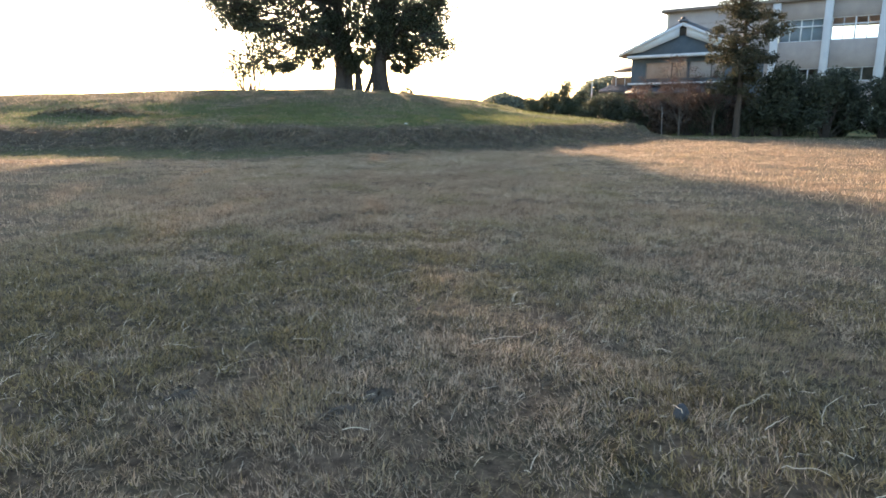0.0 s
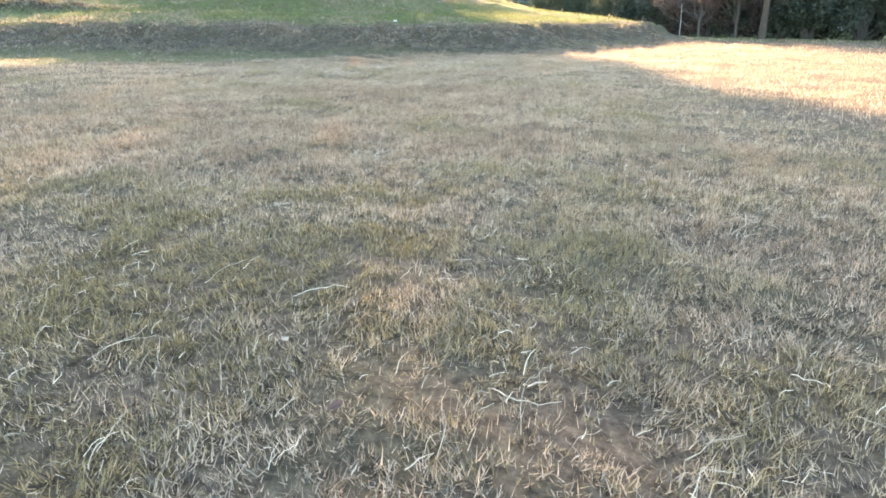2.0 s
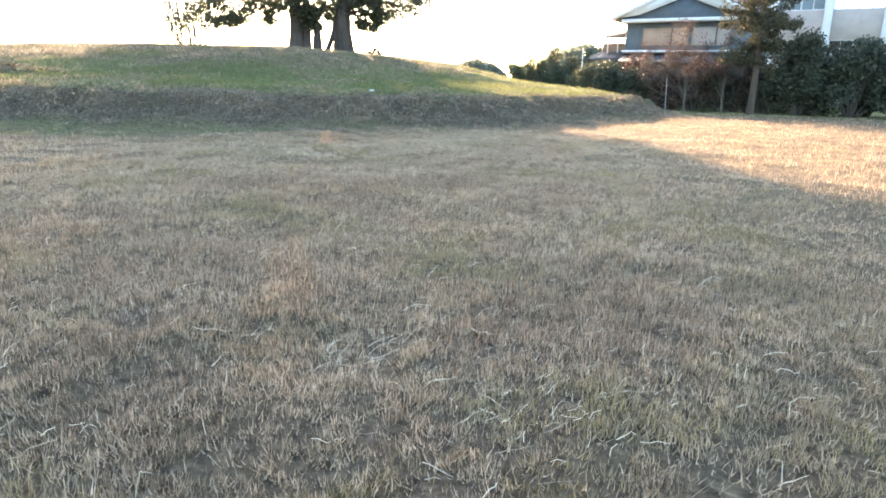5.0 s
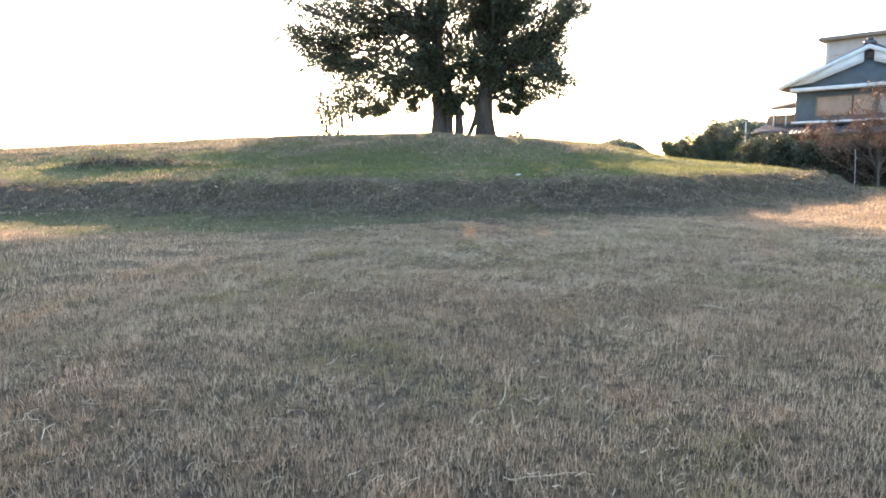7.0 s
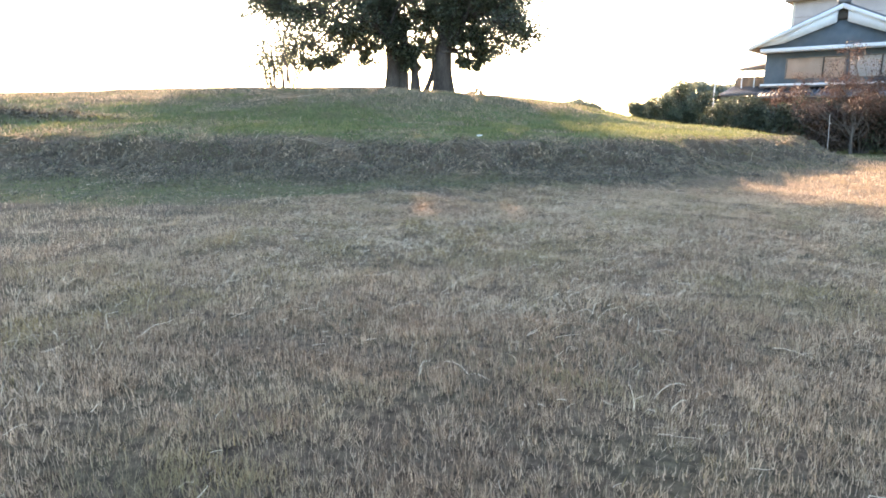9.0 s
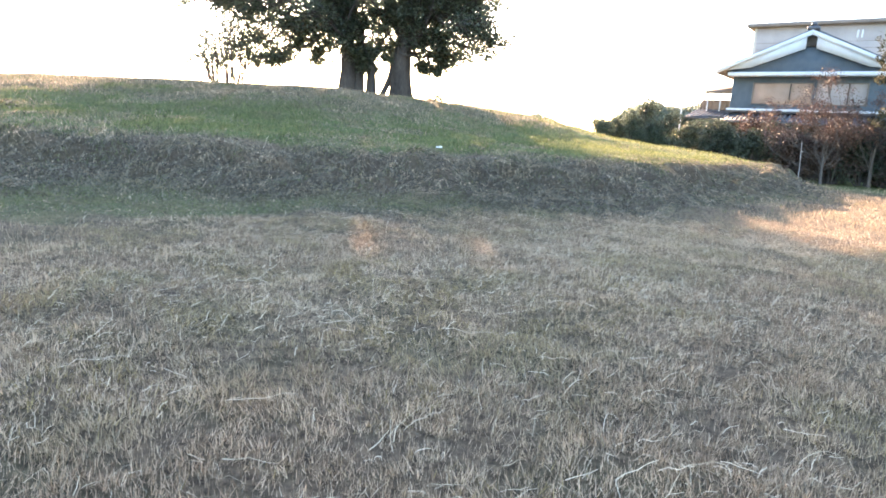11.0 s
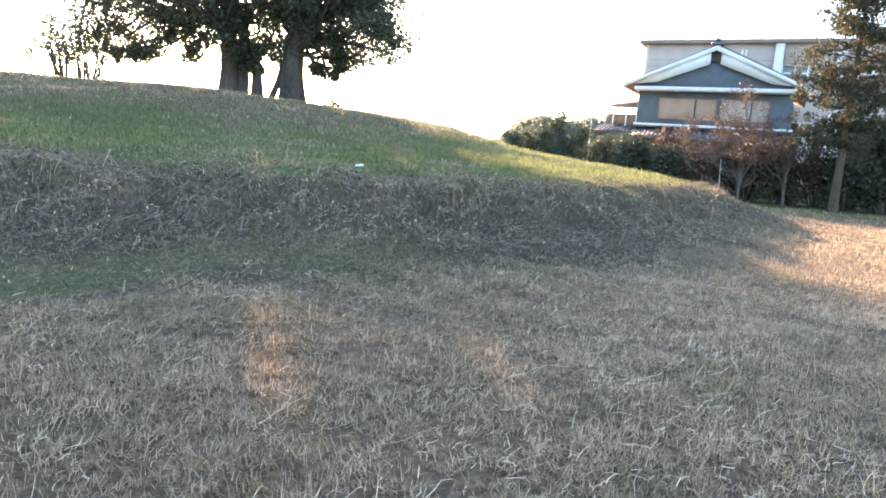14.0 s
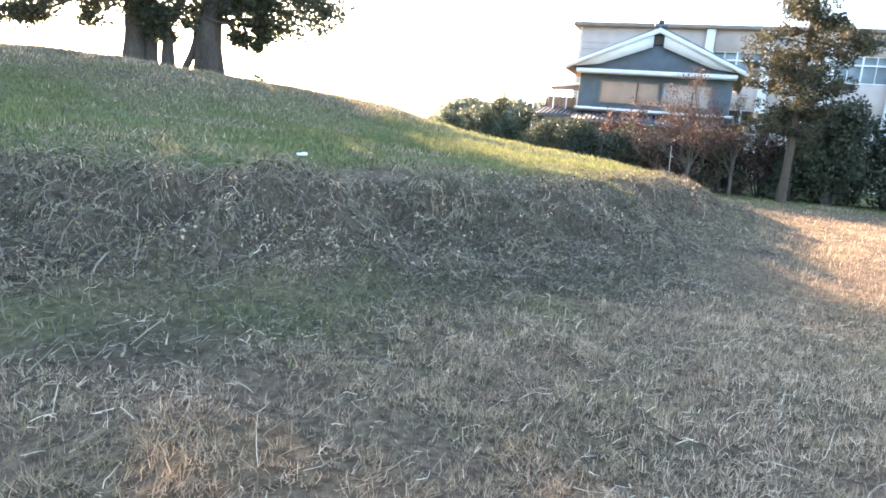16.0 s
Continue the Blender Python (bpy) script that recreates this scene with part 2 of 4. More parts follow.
    def mesh(self, name, material, smooth=False):
        v, f = np.concatenate(self.v), np.concatenate(self.f)
        m = bpy.data.meshes.new(name)
        m.vertices.add(len(v))
        m.vertices.foreach_set("co", v.astype(np.float32).ravel())
        m.loops.add(len(f) * 3)
        m.loops.foreach_set("vertex_index", f.astype(np.int32).ravel())
        m.polygons.add(len(f))
        m.polygons.foreach_set("loop_start", np.arange(0, len(f) * 3, 3, dtype=np.int32))
        if smooth:
            m.polygons.foreach_set("use_smooth", np.ones(len(f), dtype=bool))
        m.update(calc_edges=True)
        m.validate()
        m.materials.append(material)
        return m


def part(name, build, material, parent, label="", smooth=False):
    ob = new(name, build.mesh(name, material, smooth))
    ob.parent = parent
    if label:
        tagged(ob, label)
    return ob


def value_noise(x, y, cell, seed=0):
    """Smooth noise from 0 to 1 over the plan."""
    x, y = np.asarray(x, float) / cell, np.asarray(y, float) / cell
    x, y = x * 0.8 + y * 0.6 + 0.35 * np.sin(1.7 * y + seed), y * 0.8 - x * 0.6 + 0.35 * np.sin(2.1 * x + 2 * seed)
    i, j = np.floor(x), np.floor(y)
    u, v = x - i, y - j
    u, v = u * u * (3 - 2 * u), v * v * (3 - 2 * v)

    def h(a, b):
        s = np.sin(a * 127.1 + b * 311.7 + seed * 74.7) * 43758.5453
        return s - np.floor(s)

    return (h(i, j) * (1 - u) + h(i + 1, j) * u) * (1 - v) + (h(i, j + 1) * (1 - u) + h(i + 1, j + 1) * u) * v


# ---- the ground: field and round grave mound in one sheet ----
MOUND_X, MOUND_Y = -9.5, 47.5
PROFILE_R = (0, 5, 8, 11.7, 13, 15.5, 17, 20, 21.4, 22.0, 22.6, 23.4, 24.2, 25.4, 27.0)
PROFILE_Z = (3.22, 3.04, 2.78, 2.34, 2.07, 1.54, 1.36, 1.1, 0.92, 0.78, 0.56, 0.35, 0.17, 0.05, 0.0)


def mound_radius(x, y):
    """Distance from the mound's crest, which runs on level towards -x; the foot wavers a little."""
    x, y = np.asarray(x, float), np.asarray(y, float)
    dx = np.where(x > MOUND_X, x - MOUND_X, np.minimum(0, x + 60))
    r = np.hypot(dx, y - MOUND_Y) + 0.7 * (value_noise(x, y, 3.5, 3) - 0.5)
    return r + 0.7 * np.clip((x - 3) / 5, 0, 1) * np.clip((r - 22) / 2, 0, 1)


def height(x, y):
    x, y = np.asarray(x, float), np.asarray(y, float)
    r = mound_radius(x, y)
    z = np.interp(r, PROFILE_R, PROFILE_Z)
    z = np.where(z > 1.0, 1.0 + (z - 1.0) * np.interp(x, (-60, -34, -20, -12), (0.45, 0.74, 0.94, 1.0)), z)
    scarp = np.clip(1 - np.abs(r - 22.4) / 1.6, 0, 1)
    z = z + 0.5 * scarp * (value_noise(x, y, 0.7, 5) - 0.5) + 0.28 * scarp * (value_noise(x, y, 0.27, 6) - 0.5)
    on = np.clip((21 - r) / 3, 0, 1)
    z = z + on * 0.18 * (value_noise(x, y, 4.0, 7) - 0.5) + on * 0.06 * (value_noise(x, y, 0.9, 8) - 0.5)
    near = np.clip(1 - np.hypot(x, y - 20) / 90, 0, 1)
    z = z + near * (0.05 * (value_noise(x, y, 1.6, 1) - 0.5) + 0.07 * (value_noise(x, y, 0.5, 2) - 0.5))
    return z + ridge(x, y) * (0.06 + 0.30 * value_noise(x, y, 0.8, 9) + 0.22 * value_noise(x, y, 0.33, 10))


def ridge(x, y):
    """A low broken bank of turned earth on the mound's shoulder."""
    return np.exp(-((np.asarray(x, float) + 16.6) / 2.7) ** 4 - ((np.asarray(y, float) - 30.3) / 0.75) ** 2)


def foot_edge(x):
    """How far from the crest the low green strip at the mound's foot gives way to the mown field."""
    return np.interp(x, (-8, -5, -2, 1, 5), (27.9, 26.7, 25.2, 24.5, 24.2))


far = np.array([6, 14, 25, 45, 80, 150, 300, 600, 1200, 2400.0])
gx = np.concatenate([-44 - far[::-1], np.arange(-44, -14, 0.5), np.arange(-14, 13, 0.15), np.arange(13, 34.1, 0.4), 34 + far])
gy = np.concatenate([-8 - far[::-1], np.arange(-8, 19, 0.18), np.arange(19, 36, 0.13), np.arange(36, 66.1, 0.4), 66 + far])
X, Y = np.meshgrid(gx, gy)
Z = height(X, Y)
b = Build()
k = len(gx)
i, j = np.meshgrid(np.arange(len(gy) - 1), np.arange(k - 1), indexing="ij")
p = (i * k + j).ravel()
b.add(np.stack([X.ravel(), Y.ravel(), Z.ravel()], 1), np.concatenate([np.stack([p, p + 1, p + k + 1], 1), np.stack([p, p + k + 1, p + k], 1)]))
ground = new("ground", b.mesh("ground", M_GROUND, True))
tagged(ground, "mown dry grass field rising into a low grassy round mound", "ground", kind="structure")
R = mound_radius(X, Y).ravel()
jit = value_noise(X, Y, 1.1, 11).ravel() - 0.5
strip = np.clip((foot_edge(X.ravel()) + jit * 1.2 - R) / 0.6, 0, 1) * np.clip((R - 23.5) / 0.9, 0, 1)
green = np.clip((21.5 + jit * 2.6 - R) / 1.1, 0, 1) * (1 - 0.7 * np.clip((14.8 + jit * 3 - R) / 2.5, 0, 1)) + 0.8 * strip
green += np.clip((Y.ravel() - 40) / 4, 0, 1) * (X.ravel() > 10)
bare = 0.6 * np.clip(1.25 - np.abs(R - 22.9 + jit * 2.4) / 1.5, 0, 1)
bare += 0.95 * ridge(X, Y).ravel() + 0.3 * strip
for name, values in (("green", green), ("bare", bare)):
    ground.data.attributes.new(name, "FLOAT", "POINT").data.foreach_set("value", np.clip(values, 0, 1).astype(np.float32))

# ---- two-storey house with a white gable ----
TURN = math.degrees(math.atan2(-0.547, 0.837))


def gable_house():
    house = new("house")
    house.matrix_world = pose(18.75, 56.9, float(height(18.75, 56.9)), 0, 0, TURN)
    tagged(house, "two-storey house with blue-grey walls and a white-trimmed gable", "house")
    wall = Build().box(-4.4, 4.6, 0.7, 10, 3.2, 6.45)
    part("upper_wall", wall, M_WALL, house, "blue-grey upper wall", False)
    part("lower_wall", Build().box(-6.2, 5.2, 0.2, 10, -0.3, 3.25), M_DARKWOOD, house, "dark timber lower wall")
    # roof: two thick slopes along the depth
    apex, eave_l, eave_r, ez = (0.15, 9.0), -5.3, 5.3, 6.6
    for name, ex in (("roof_slope", eave_l), ("roof_slope", eave_r)):
        s = 1 if ex > 0 else -1
        poly = [(apex[0], apex[1] + 0.02), (apex[0], apex[1] - 0.16), (ex, ez - 0.1), (ex, ez + 0.06)]
        if s > 0:
            poly = poly[::-1]
        slope = part(name, Build().prism(poly, -0.3, 10.5), M_TILE, house, "grey tiled roof slope")
        for q in range(13):
            y = 0.0 + q * 0.85
            part("roll_tile", Build().tube([(apex[0] + s * 0.1, y, apex[1] + 0.02), (ex, y, ez + 0.07)], 0.07, 6), M_TILE, slope)
        # white barge board along the gable edge, and the broad white panel below it
        part("barge_board", Build().prism([(apex[0], apex[1] - 0.02), (ex, ez + 0.03), (ex, ez - 0.22), (apex[0], apex[1] - 0.32)][:: -1 if s > 0 else 1], -0.38, -0.3), M_WHITE, house, "white barge board")
        inner = [(apex[0] + s * 0.3, 8.72), (s * 4.75 + 0.1, 6.62), (s * 3.28 + 0.1, 6.78), (apex[0] + s * 0.3, 7.88)]
        part("gable_panel", Build().prism(inner[:: -1 if s > 0 else 1], -0.26, -0.1), M_WHITE, house, "broad white gable panel")
        part("soffit", Build().prism([(ex + s * -0.02, ez - 0.11), (ex - s * 0.9, ez - 0.11 + 0.39), (ex - s * 0.9, ez - 0.16 + 0.3), (ex - s * 0.02, ez - 0.2)][:: 1 if s > 0 else -1], -0.28, 10.4), M_SOFFIT, house, "brown soffit")
    part("gable_wall", Build().prism([(-4.7, 6.5), (4.8, 6.5), (0.15, 8.75)], 0.02, 0.7), M_WALL, house, "dark blue-grey gable wall")
    vent = part("gable_vent", Build().box(-0.12, 0.46, -0.13, 0.02, 8.02, 8.6), M_DARKWOOD, house, "dark louvred vent under the ridge")
    for q in range(5):
        part("louvre", Build().box(-0.07, 0.41, -0.17, -0.135, 8.08 + q * 0.1, 8.13 + q * 0.1, 0.006), M_DARKWOOD, vent)
    part("tie_beam", Build().box(-4.55, 4.75, -0.2, 0.72, 6.26, 6.5), M_WHITE, house, "white beam under the gable")
    part("ridge_ornament", Build().box(-0.2, 0.5, -0.4, 0.0, 8.98, 9.2, 0.06).box(0.0, 0.3, -0.38, -0.05, 9.2, 9.42, 0.05), M_TILE, house, "grey ridge-end tile")
    part("ridge", Build().box(-0.05, 0.35, 0.0, 10.4, 8.98, 9.18, 0.05), M_TILE, house)
    # shuttered window, and a second one beside it
    for x0, x1, mat, lab in ((-3.0, 0.42, M_SHUTTER, "window closed with tan shutters"), (0.75, 3.4, M_CONCRETE, "window with a pale closed screen")):
        w = part("window", Build().box(x0 - 0.06, x1 + 0.06, 0.6, 0.72, 4.52, 4.58).box(x0 - 0.06, x1 + 0.06, 0.6, 0.72, 5.84, 5.9).box(x0 - 0.08, x0, 0.59, 0.72, 4.52, 5.9).box(x1, x1 + 0.08, 0.59, 0.72, 4.52, 5.9), M_ROOF, house, lab)
        split = x0 + (x1 - x0) * 0.64
        for a, c, y in ((x0, split - 0.02, 0.645), (split + 0.02, x1, 0.665)):
            part("shutter", Build().box(a, c, y, y + 0.04, 4.58, 5.84), mat, w)
        part("mullion", Build().box(split - 0.03, split + 0.03, 0.61, 0.7, 4.58, 5.84), M_DARKWOOD, w)
    # pent roof with its white edge, below the windows
    part("pent_roof", Build().prism([(-4.5, 3.95), (4.9, 3.95), (4.9, 4.12), (-4.5, 4.12)], 0.15, 0.7), M_TILE, house, "dark pent roof")
    part("white_ledge", Build().box(-4.45, 4.85, 0.08, 0.16, 4.06, 4.2), M_WHITE, house, "white ledge line")
    # low tiled side roof
    def slab(y0, z0, y1, z1, x0, x1, thick):
        b = Build()
        b.add([(x0, y0, z0), (x1, y0, z0), (x1, y1, z1), (x0, y1, z1), (x0, y0, z0 - thick), (x1, y0, z0 - thick), (x1, y1, z1 - thick), (x0, y1, z1 - thick)],
              [(0, 1, 2), (0, 2, 3), (4, 6, 5), (4, 7, 6), (0, 5, 1), (0, 4, 5), (1, 6, 2), (1, 5, 6), (2, 7, 3), (2, 6, 7), (3, 4, 0), (3, 7, 4)])
        return b

    side = part("side_roof", slab(-0.4, 3.5, 2.4, 4.15, -6.95, -4.42, 0.12), M_TILE, house, "low grey tiled side roof")
    for q in range(10):
        x = -6.88 + q * 0.27
        part("roll_tile", Build().tube([(x, -0.43, 3.52), (x, 2.4, 4.18)], 0.07, 6), M_TILE, side)
    for q in range(9):
        part("fence_slat", Build().box(-6.75 + q * 0.256, -6.5 + q * 0.256, 2.32, 2.36, 4.1, 4.86, 0.01), M_SOFFIT, house, "brown board of the roof screen")
    part("side_ridge", Build().box(-6.9, -4.42, 2.36, 2.6, 4.05, 4.74, 0.05), M_DARKWOOD, house)
    part("side_gutter", Build().tube([(-6.98, -0.5, 3.42), (-4.42, -0.5, 3.42)], 0.06, 6), M_DARKWOOD, house)
    # small awning on thin posts above the side roof
    awning = part("awning", slab(1.4, 5.38, 4.2, 6.0, -6.3, -4.42, 0.1), M_SOFFIT, house, "small brown side awning on thin posts")
    part("fascia", Build().box(-6.34, -4.42, 1.34, 1.42, 5.22, 5.4), M_SOFFIT, awning)
    for x in (-6.15, -5.3, -4.6):
        part("post", Build().tube([(x, 1.6, 4.0), (x, 1.6, 5.36)], 0.04, 8), M_WHITE, awning)
    for z in (4.9, 5.1):
        part("rail", Build().tube([(-6.2, 1.6, z), (-4.5, 1.6, z)], 0.022, 6), M_DARKWOOD, awning)
    # front pent roof over the ground floor, sloping to the field
    front = part("front_roof", slab(-0.9, 3.35, 0.68, 3.92, -4.4, 5.3, 0.12), M_TILE, house, "dark grey tiled pent roof")
    for q in range(36):
        x = -4.3 + q * 0.27
        part("roll_tile", Build().tube([(x, -0.93, 3.37), (x, 0.66, 3.95)], 0.06, 6), M_TILE, front)
    return house


gable_house()

# ---- long school-like building behind ----


def long_building():
    hall = new("long_building")
    hall.matrix_world = pose(23.75, 83.0, 0, 0, 0, TURN)
    tagged(hall, "long beige concrete building with pale pillars and ribbon windows", "building")
    length, deep = 62.0, 11.0
    edges = [0.6, 12.65] + [12.65 + 5.03 * q for q in range(1, 10)]
    part("roof", Build().box(0, length, -0.2, deep + 0.4, 13.42, 13.78, 0.03), M_ROOF, hall, "flat roof with a brown-grey edge")
    part("end_wall", Build().box(0.6, 0.85, 0.4, deep, -0.2, 13.42), M_PLASTER, hall, "pale end wall")
    part("end_wall", Build().box(length - 1, length - 0.7, 0.4, deep, -0.2, 13.42), M_PLASTER, hall)
    for z in (0.2, 4.4, 8.4):
        part("floor_slab", Build().box(0.85, length - 1, 0.66, deep - 0.26, z - 0.15, z + 0.05), M_ROOM, hall)
    part("blank_wall", Build().box(0.85, 12.4, 0.4, 0.65, -0.2, 13.42), M_CONCRETE, hall, "blank beige wall")
    part("slit_window", Build().box(9.4, 9.55, 0.36, 0.41, 12.2, 12.9).box(9.75, 9.9, 0.36, 0.41, 12.2, 12.9), M_WHITE, hall)
    for q in range(7):
        part("wall_joint", Build().box(0.86, 12.4, 0.385, 0.402, 11.9 - q * 0.6, 11.93 - q * 0.6, 0.004), M_ROOF, hall)
    for name, y0, y1 in (("front_wall", 0.4, 0.65), ("back_wall", deep - 0.25, deep)):
        x0 = 12.4 if name == "front_wall" else 0.85
        for z0, z1 in ((-0.2, 1.2), (2.9, 5.0), (6.4, 9.25), (11.55, 13.42)):
            part(name, Build().box(x0, length - 1, y0, y1, z0, z1), M_CONCRETE, hall, "beige concrete wall band")
    for q, x in enumerate(edges[1:]):
        part("pillar", Build().box(x - 0.38, x + 0.38, -0.05, 0.39, -0.2, 13.41, 0.04), M_PILLAR, hall, "pale concrete pillar")
        if q + 1 < len(edges) - 1:
            a, c = x + 0.38, edges[q + 2] - 0.38
            for z0, z1 in ((1.2, 2.9), (5.0, 6.4), (9.25, 11.55)):
                win = part("window", Build().box(a, c, 0.44, 0.58, z0, z0 + 0.07).box(a, c, 0.44, 0.58, z1 - 0.07, z1).box(a, a + 0.07, 0.44, 0.58, z0, z1).box(c - 0.07, c, 0.44, 0.58, z0, z1), M_WHITE, hall, "ribbon window with white frames")
                if z0 > 9:
                    part("transom", Build().box(a, c, 0.40, 0.56, 10.72, 10.86), M_WHITE, win)
                for h in range(1, 4):
                    xx = a + (c - a) * h / 4
                    w = 0.07 if h == 2 else 0.035
                    part("mullion", Build().box(xx - w, xx + w, 0.42, 0.57, z0 + 0.07, z1 - 0.07), M_WHITE, win)
                pane = part("pane", Build().box(a, c, 0.5, 0.51, z0 + 0.05, z1 - 0.05, 0.001), M_GLASS, win)
                pane.visible_shadow = False
                # sheet added behind the upper panes, coloured like reflected sky
                if q % 3 != 1 and z0 > 9:
                    part("sky_sheen_sheet", Build().box(a, c, 0.75, 0.77, z0, z1 - 0.3 * (q % 2), 0.002), M_SKY_SHEEN, win)
    part("corridor_wall", Build().box(0.9, length - 1.1, 5.0, 5.15, 0.25, 8.2), M_ROOM, hall)
    for x in edges[2:8]:
        part("partition", Build().box(x - 0.08, x + 0.08, 0.8, deep - 0.4, 8.46, 13.4), M_ROOM, hall)
    return hall


long_building()

# ---- trees ----


def bent(a, c, rng, sway=0.12, n=7):
    """A wavering way from a to c."""
    a, c = np.asarray(a, float), np.asarray(c, float)
    s = np.linspace(0, 1, n)[:, None]
    d = np.linalg.norm(c - a)
    w = rng.normal(size=(2, 3)) * sway * d
    return a + (c - a) * s + np.sin(np.pi * s) * w[0] * 0.6 + np.sin(2 * np.pi * s) * w[1] * 0.35


# places that the sun reaches in small flecks through the crowns, and how wide each fleck is
GAPS = ((-1.68, 21.5, 0.05, 1.3), (-6.5, 28.3, 1.2, 0.9), (-2.95, 27.7, 1.0, 1.0), (-4.4, 31.0, 1.45, 0.9))


def off_beam(p):
    """Distance of points from the nearest of those beams, measured in the beam's width."""
    w = np.array(sun_way)
    out = []
    for gx0, gy0, gz0, wide in GAPS:
        d = np.asarray(p, float) - (gx0, gy0, gz0)
        out.append(np.linalg.norm((d - (d @ w)[..., None] * w) * (1, 1, 1.6), axis=-1) / wide)
    return np.min(out, axis=0)


def broadleaf(name, base, trunk_r, fork_z, lobes, leaf, per_lobe, rng, label, lean=(0, 0), material=None, bark=None, category="tree", twig_r=0.03, flare=1.6, droop=0.25):
    """A trunk that splays at its foot, limbs to each lobe of the crown, twigs in the lobe and leaves about the twigs."""
    x, y = base
    z = float(height(x, y))
    tree = new(name)
    tree.location = (x, y, z)
    tagged(tree, label, category, "trees on the mound" if name == "broadleaf_tree" else "")
    top = np.array([lean[0], lean[1], fork_z])
    path = bent((0, 0, -0.3), top, rng, 0.03, 9)
    radii = trunk_r * np.interp(np.linspace(0, 1, 9), (0, 0.06, 0.2, 1), (flare, flare * 0.85, 1.05, 0.72))
    part("trunk", Build().tube(path, radii, 12), bark or M_BARK, tree, smooth=True)
    crown, limbs = Build(), Build()
    for cx, cy, cz, r in lobes:
        c = np.array([cx - x, cy - y, cz - z])
        start = path[rng.integers(4, 9)] if fork_z > 1 else path[-1]
        limb = bent(start, c, rng, 0.16, 8)
        for _ in range(8):
            if off_beam(limb + (x, y, z)).min() > 0.3:
                break
            limb = bent(start, c, rng, 0.2, 8)
        lr = trunk_r * rng.uniform(0.16, 0.3)
        limbs.tube(limb, np.linspace(lr, twig_r * 1.2, 8), 6)
        for _ in range(max(5, int(per_lobe / 75))):
            d = rng.normal(size=3)
            d /= np.linalg.norm(d)
            end = c + d * r * rng.uniform(0.5, 1.35) * (1.2, 1.2, 0.75) - (0, 0, droop * r * rng.uniform(0, 0.6))
            twig = bent(limb[rng.integers(4, 8)], end, rng, 0.12, 5)
            if off_beam(twig + (x, y, z)).min() < 0.21:
                continue
            limbs.tube(twig, np.linspace(twig_r, twig_r * 0.3, 5), 4)
            k = 75
            s = rng.beta(3, 1.2, k)[:, None]
            at = np.stack([np.interp(s[:, 0], np.linspace(0, 1, 5), twig[:, a]) for a in range(3)], 1)
            at = at + rng.normal(size=(k, 3)) * (0.25, 0.25, 0.19) * min(1, r / 1.6 + 0.3)
            crown.leaves(at[off_beam(at + (x, y, z)) > 0.13], leaf, rng, 0.15)
    tagged(part("branch_work", limbs, bark or M_BARK, tree, smooth=True), kind="stuff")
    part("crown", crown, material or M_LEAF, tree)
    return tree


def lobes_in(rng, n, x, y, z, r, keep=lambda p: True):
    out = []
    while len(out) < n:
        p = (rng.uniform(*x), rng.uniform(*y), rng.uniform(*z))
        if keep(p):
            out.append((*p, rng.uniform(*r)))
    return out


def in_crown(p, cx, w, zlo, zhi):
    """Inside a broad dome with a ragged lower edge."""
    u = (p[0] - cx) / w
    low = zlo + 1.6 * max(0, abs(u) - 0.75) * 4 + 0.9 * math.sin(p[0] * 1.3)
    return abs(u) < 1 and low < p[2] < zlo + (zhi - zlo) * math.sqrt(max(0, 1 - u * u)) + 0.5


rng = np.random.default_rng(11)
broadleaf("broadleaf_tree", (-9.4, 53.0), 0.45, 8.0, [(-20.3, 52, 10.6, 1.5), (-18.6, 52.5, 10.3, 1.5), (-17.3, 52, 9.6, 1.4), (-15.2, 52, 6.9, 1.6), (-13.6, 51.5, 6.0, 1.4), (-15.3, 53, 8.0, 1.2), (-12.2, 52, 6.6, 1.2), (-14.6, 51.8, 5.9, 1.3), (-12.8, 52, 5.6, 1.1), (-11.2, 52.3, 5.9, 1.0), (-16.4, 52, 8.8, 1.2), (-9.9, 51.5, 6.9, 1.3), (-10.6, 51.5, 8.2, 1.5), (-11.0, 52.4, 5.2, 0.7), (-13.4, 52, 5.0, 0.7), (-14.4, 52, 5.1, 0.6), (-13.2, 51, 8.0, 1.6), (-14.5, 51, 10.0, 1.6), (-15.5, 51, 11.5, 1.7), (-16.8, 51, 9.9, 1.4), (-11.2, 51, 10.4, 1.5), (-12.6, 52, 9.8, 1.4), (-10.4, 53, 11.0, 1.1), (-11.0, 53.2, 11.6, 1.0), (-13.8, 53, 10.7, 1.0), (-13.9, 52.8, 9.3, 0.8), (-13.9, 53.5, 7.4, 1.1), (-13.2, 53.8, 7.1, 0.9), (-11.6, 53.5, 7.6, 1.0)]
          + lobes_in(rng, 30, (-20, -8), (48.5, 57), (7.0, 17.5), (1.3, 2.1), lambda p: in_crown(p, -9.3, 11.4, 7.0, 17)) + lobes_in(rng, 26, (-15, -6), (49, 57), (9.8, 16.8), (1.5, 2.1)), 0.19, 880, rng, "large dark evergreen tree with a thick trunk on the mound", lean=(0.15, 0.1))
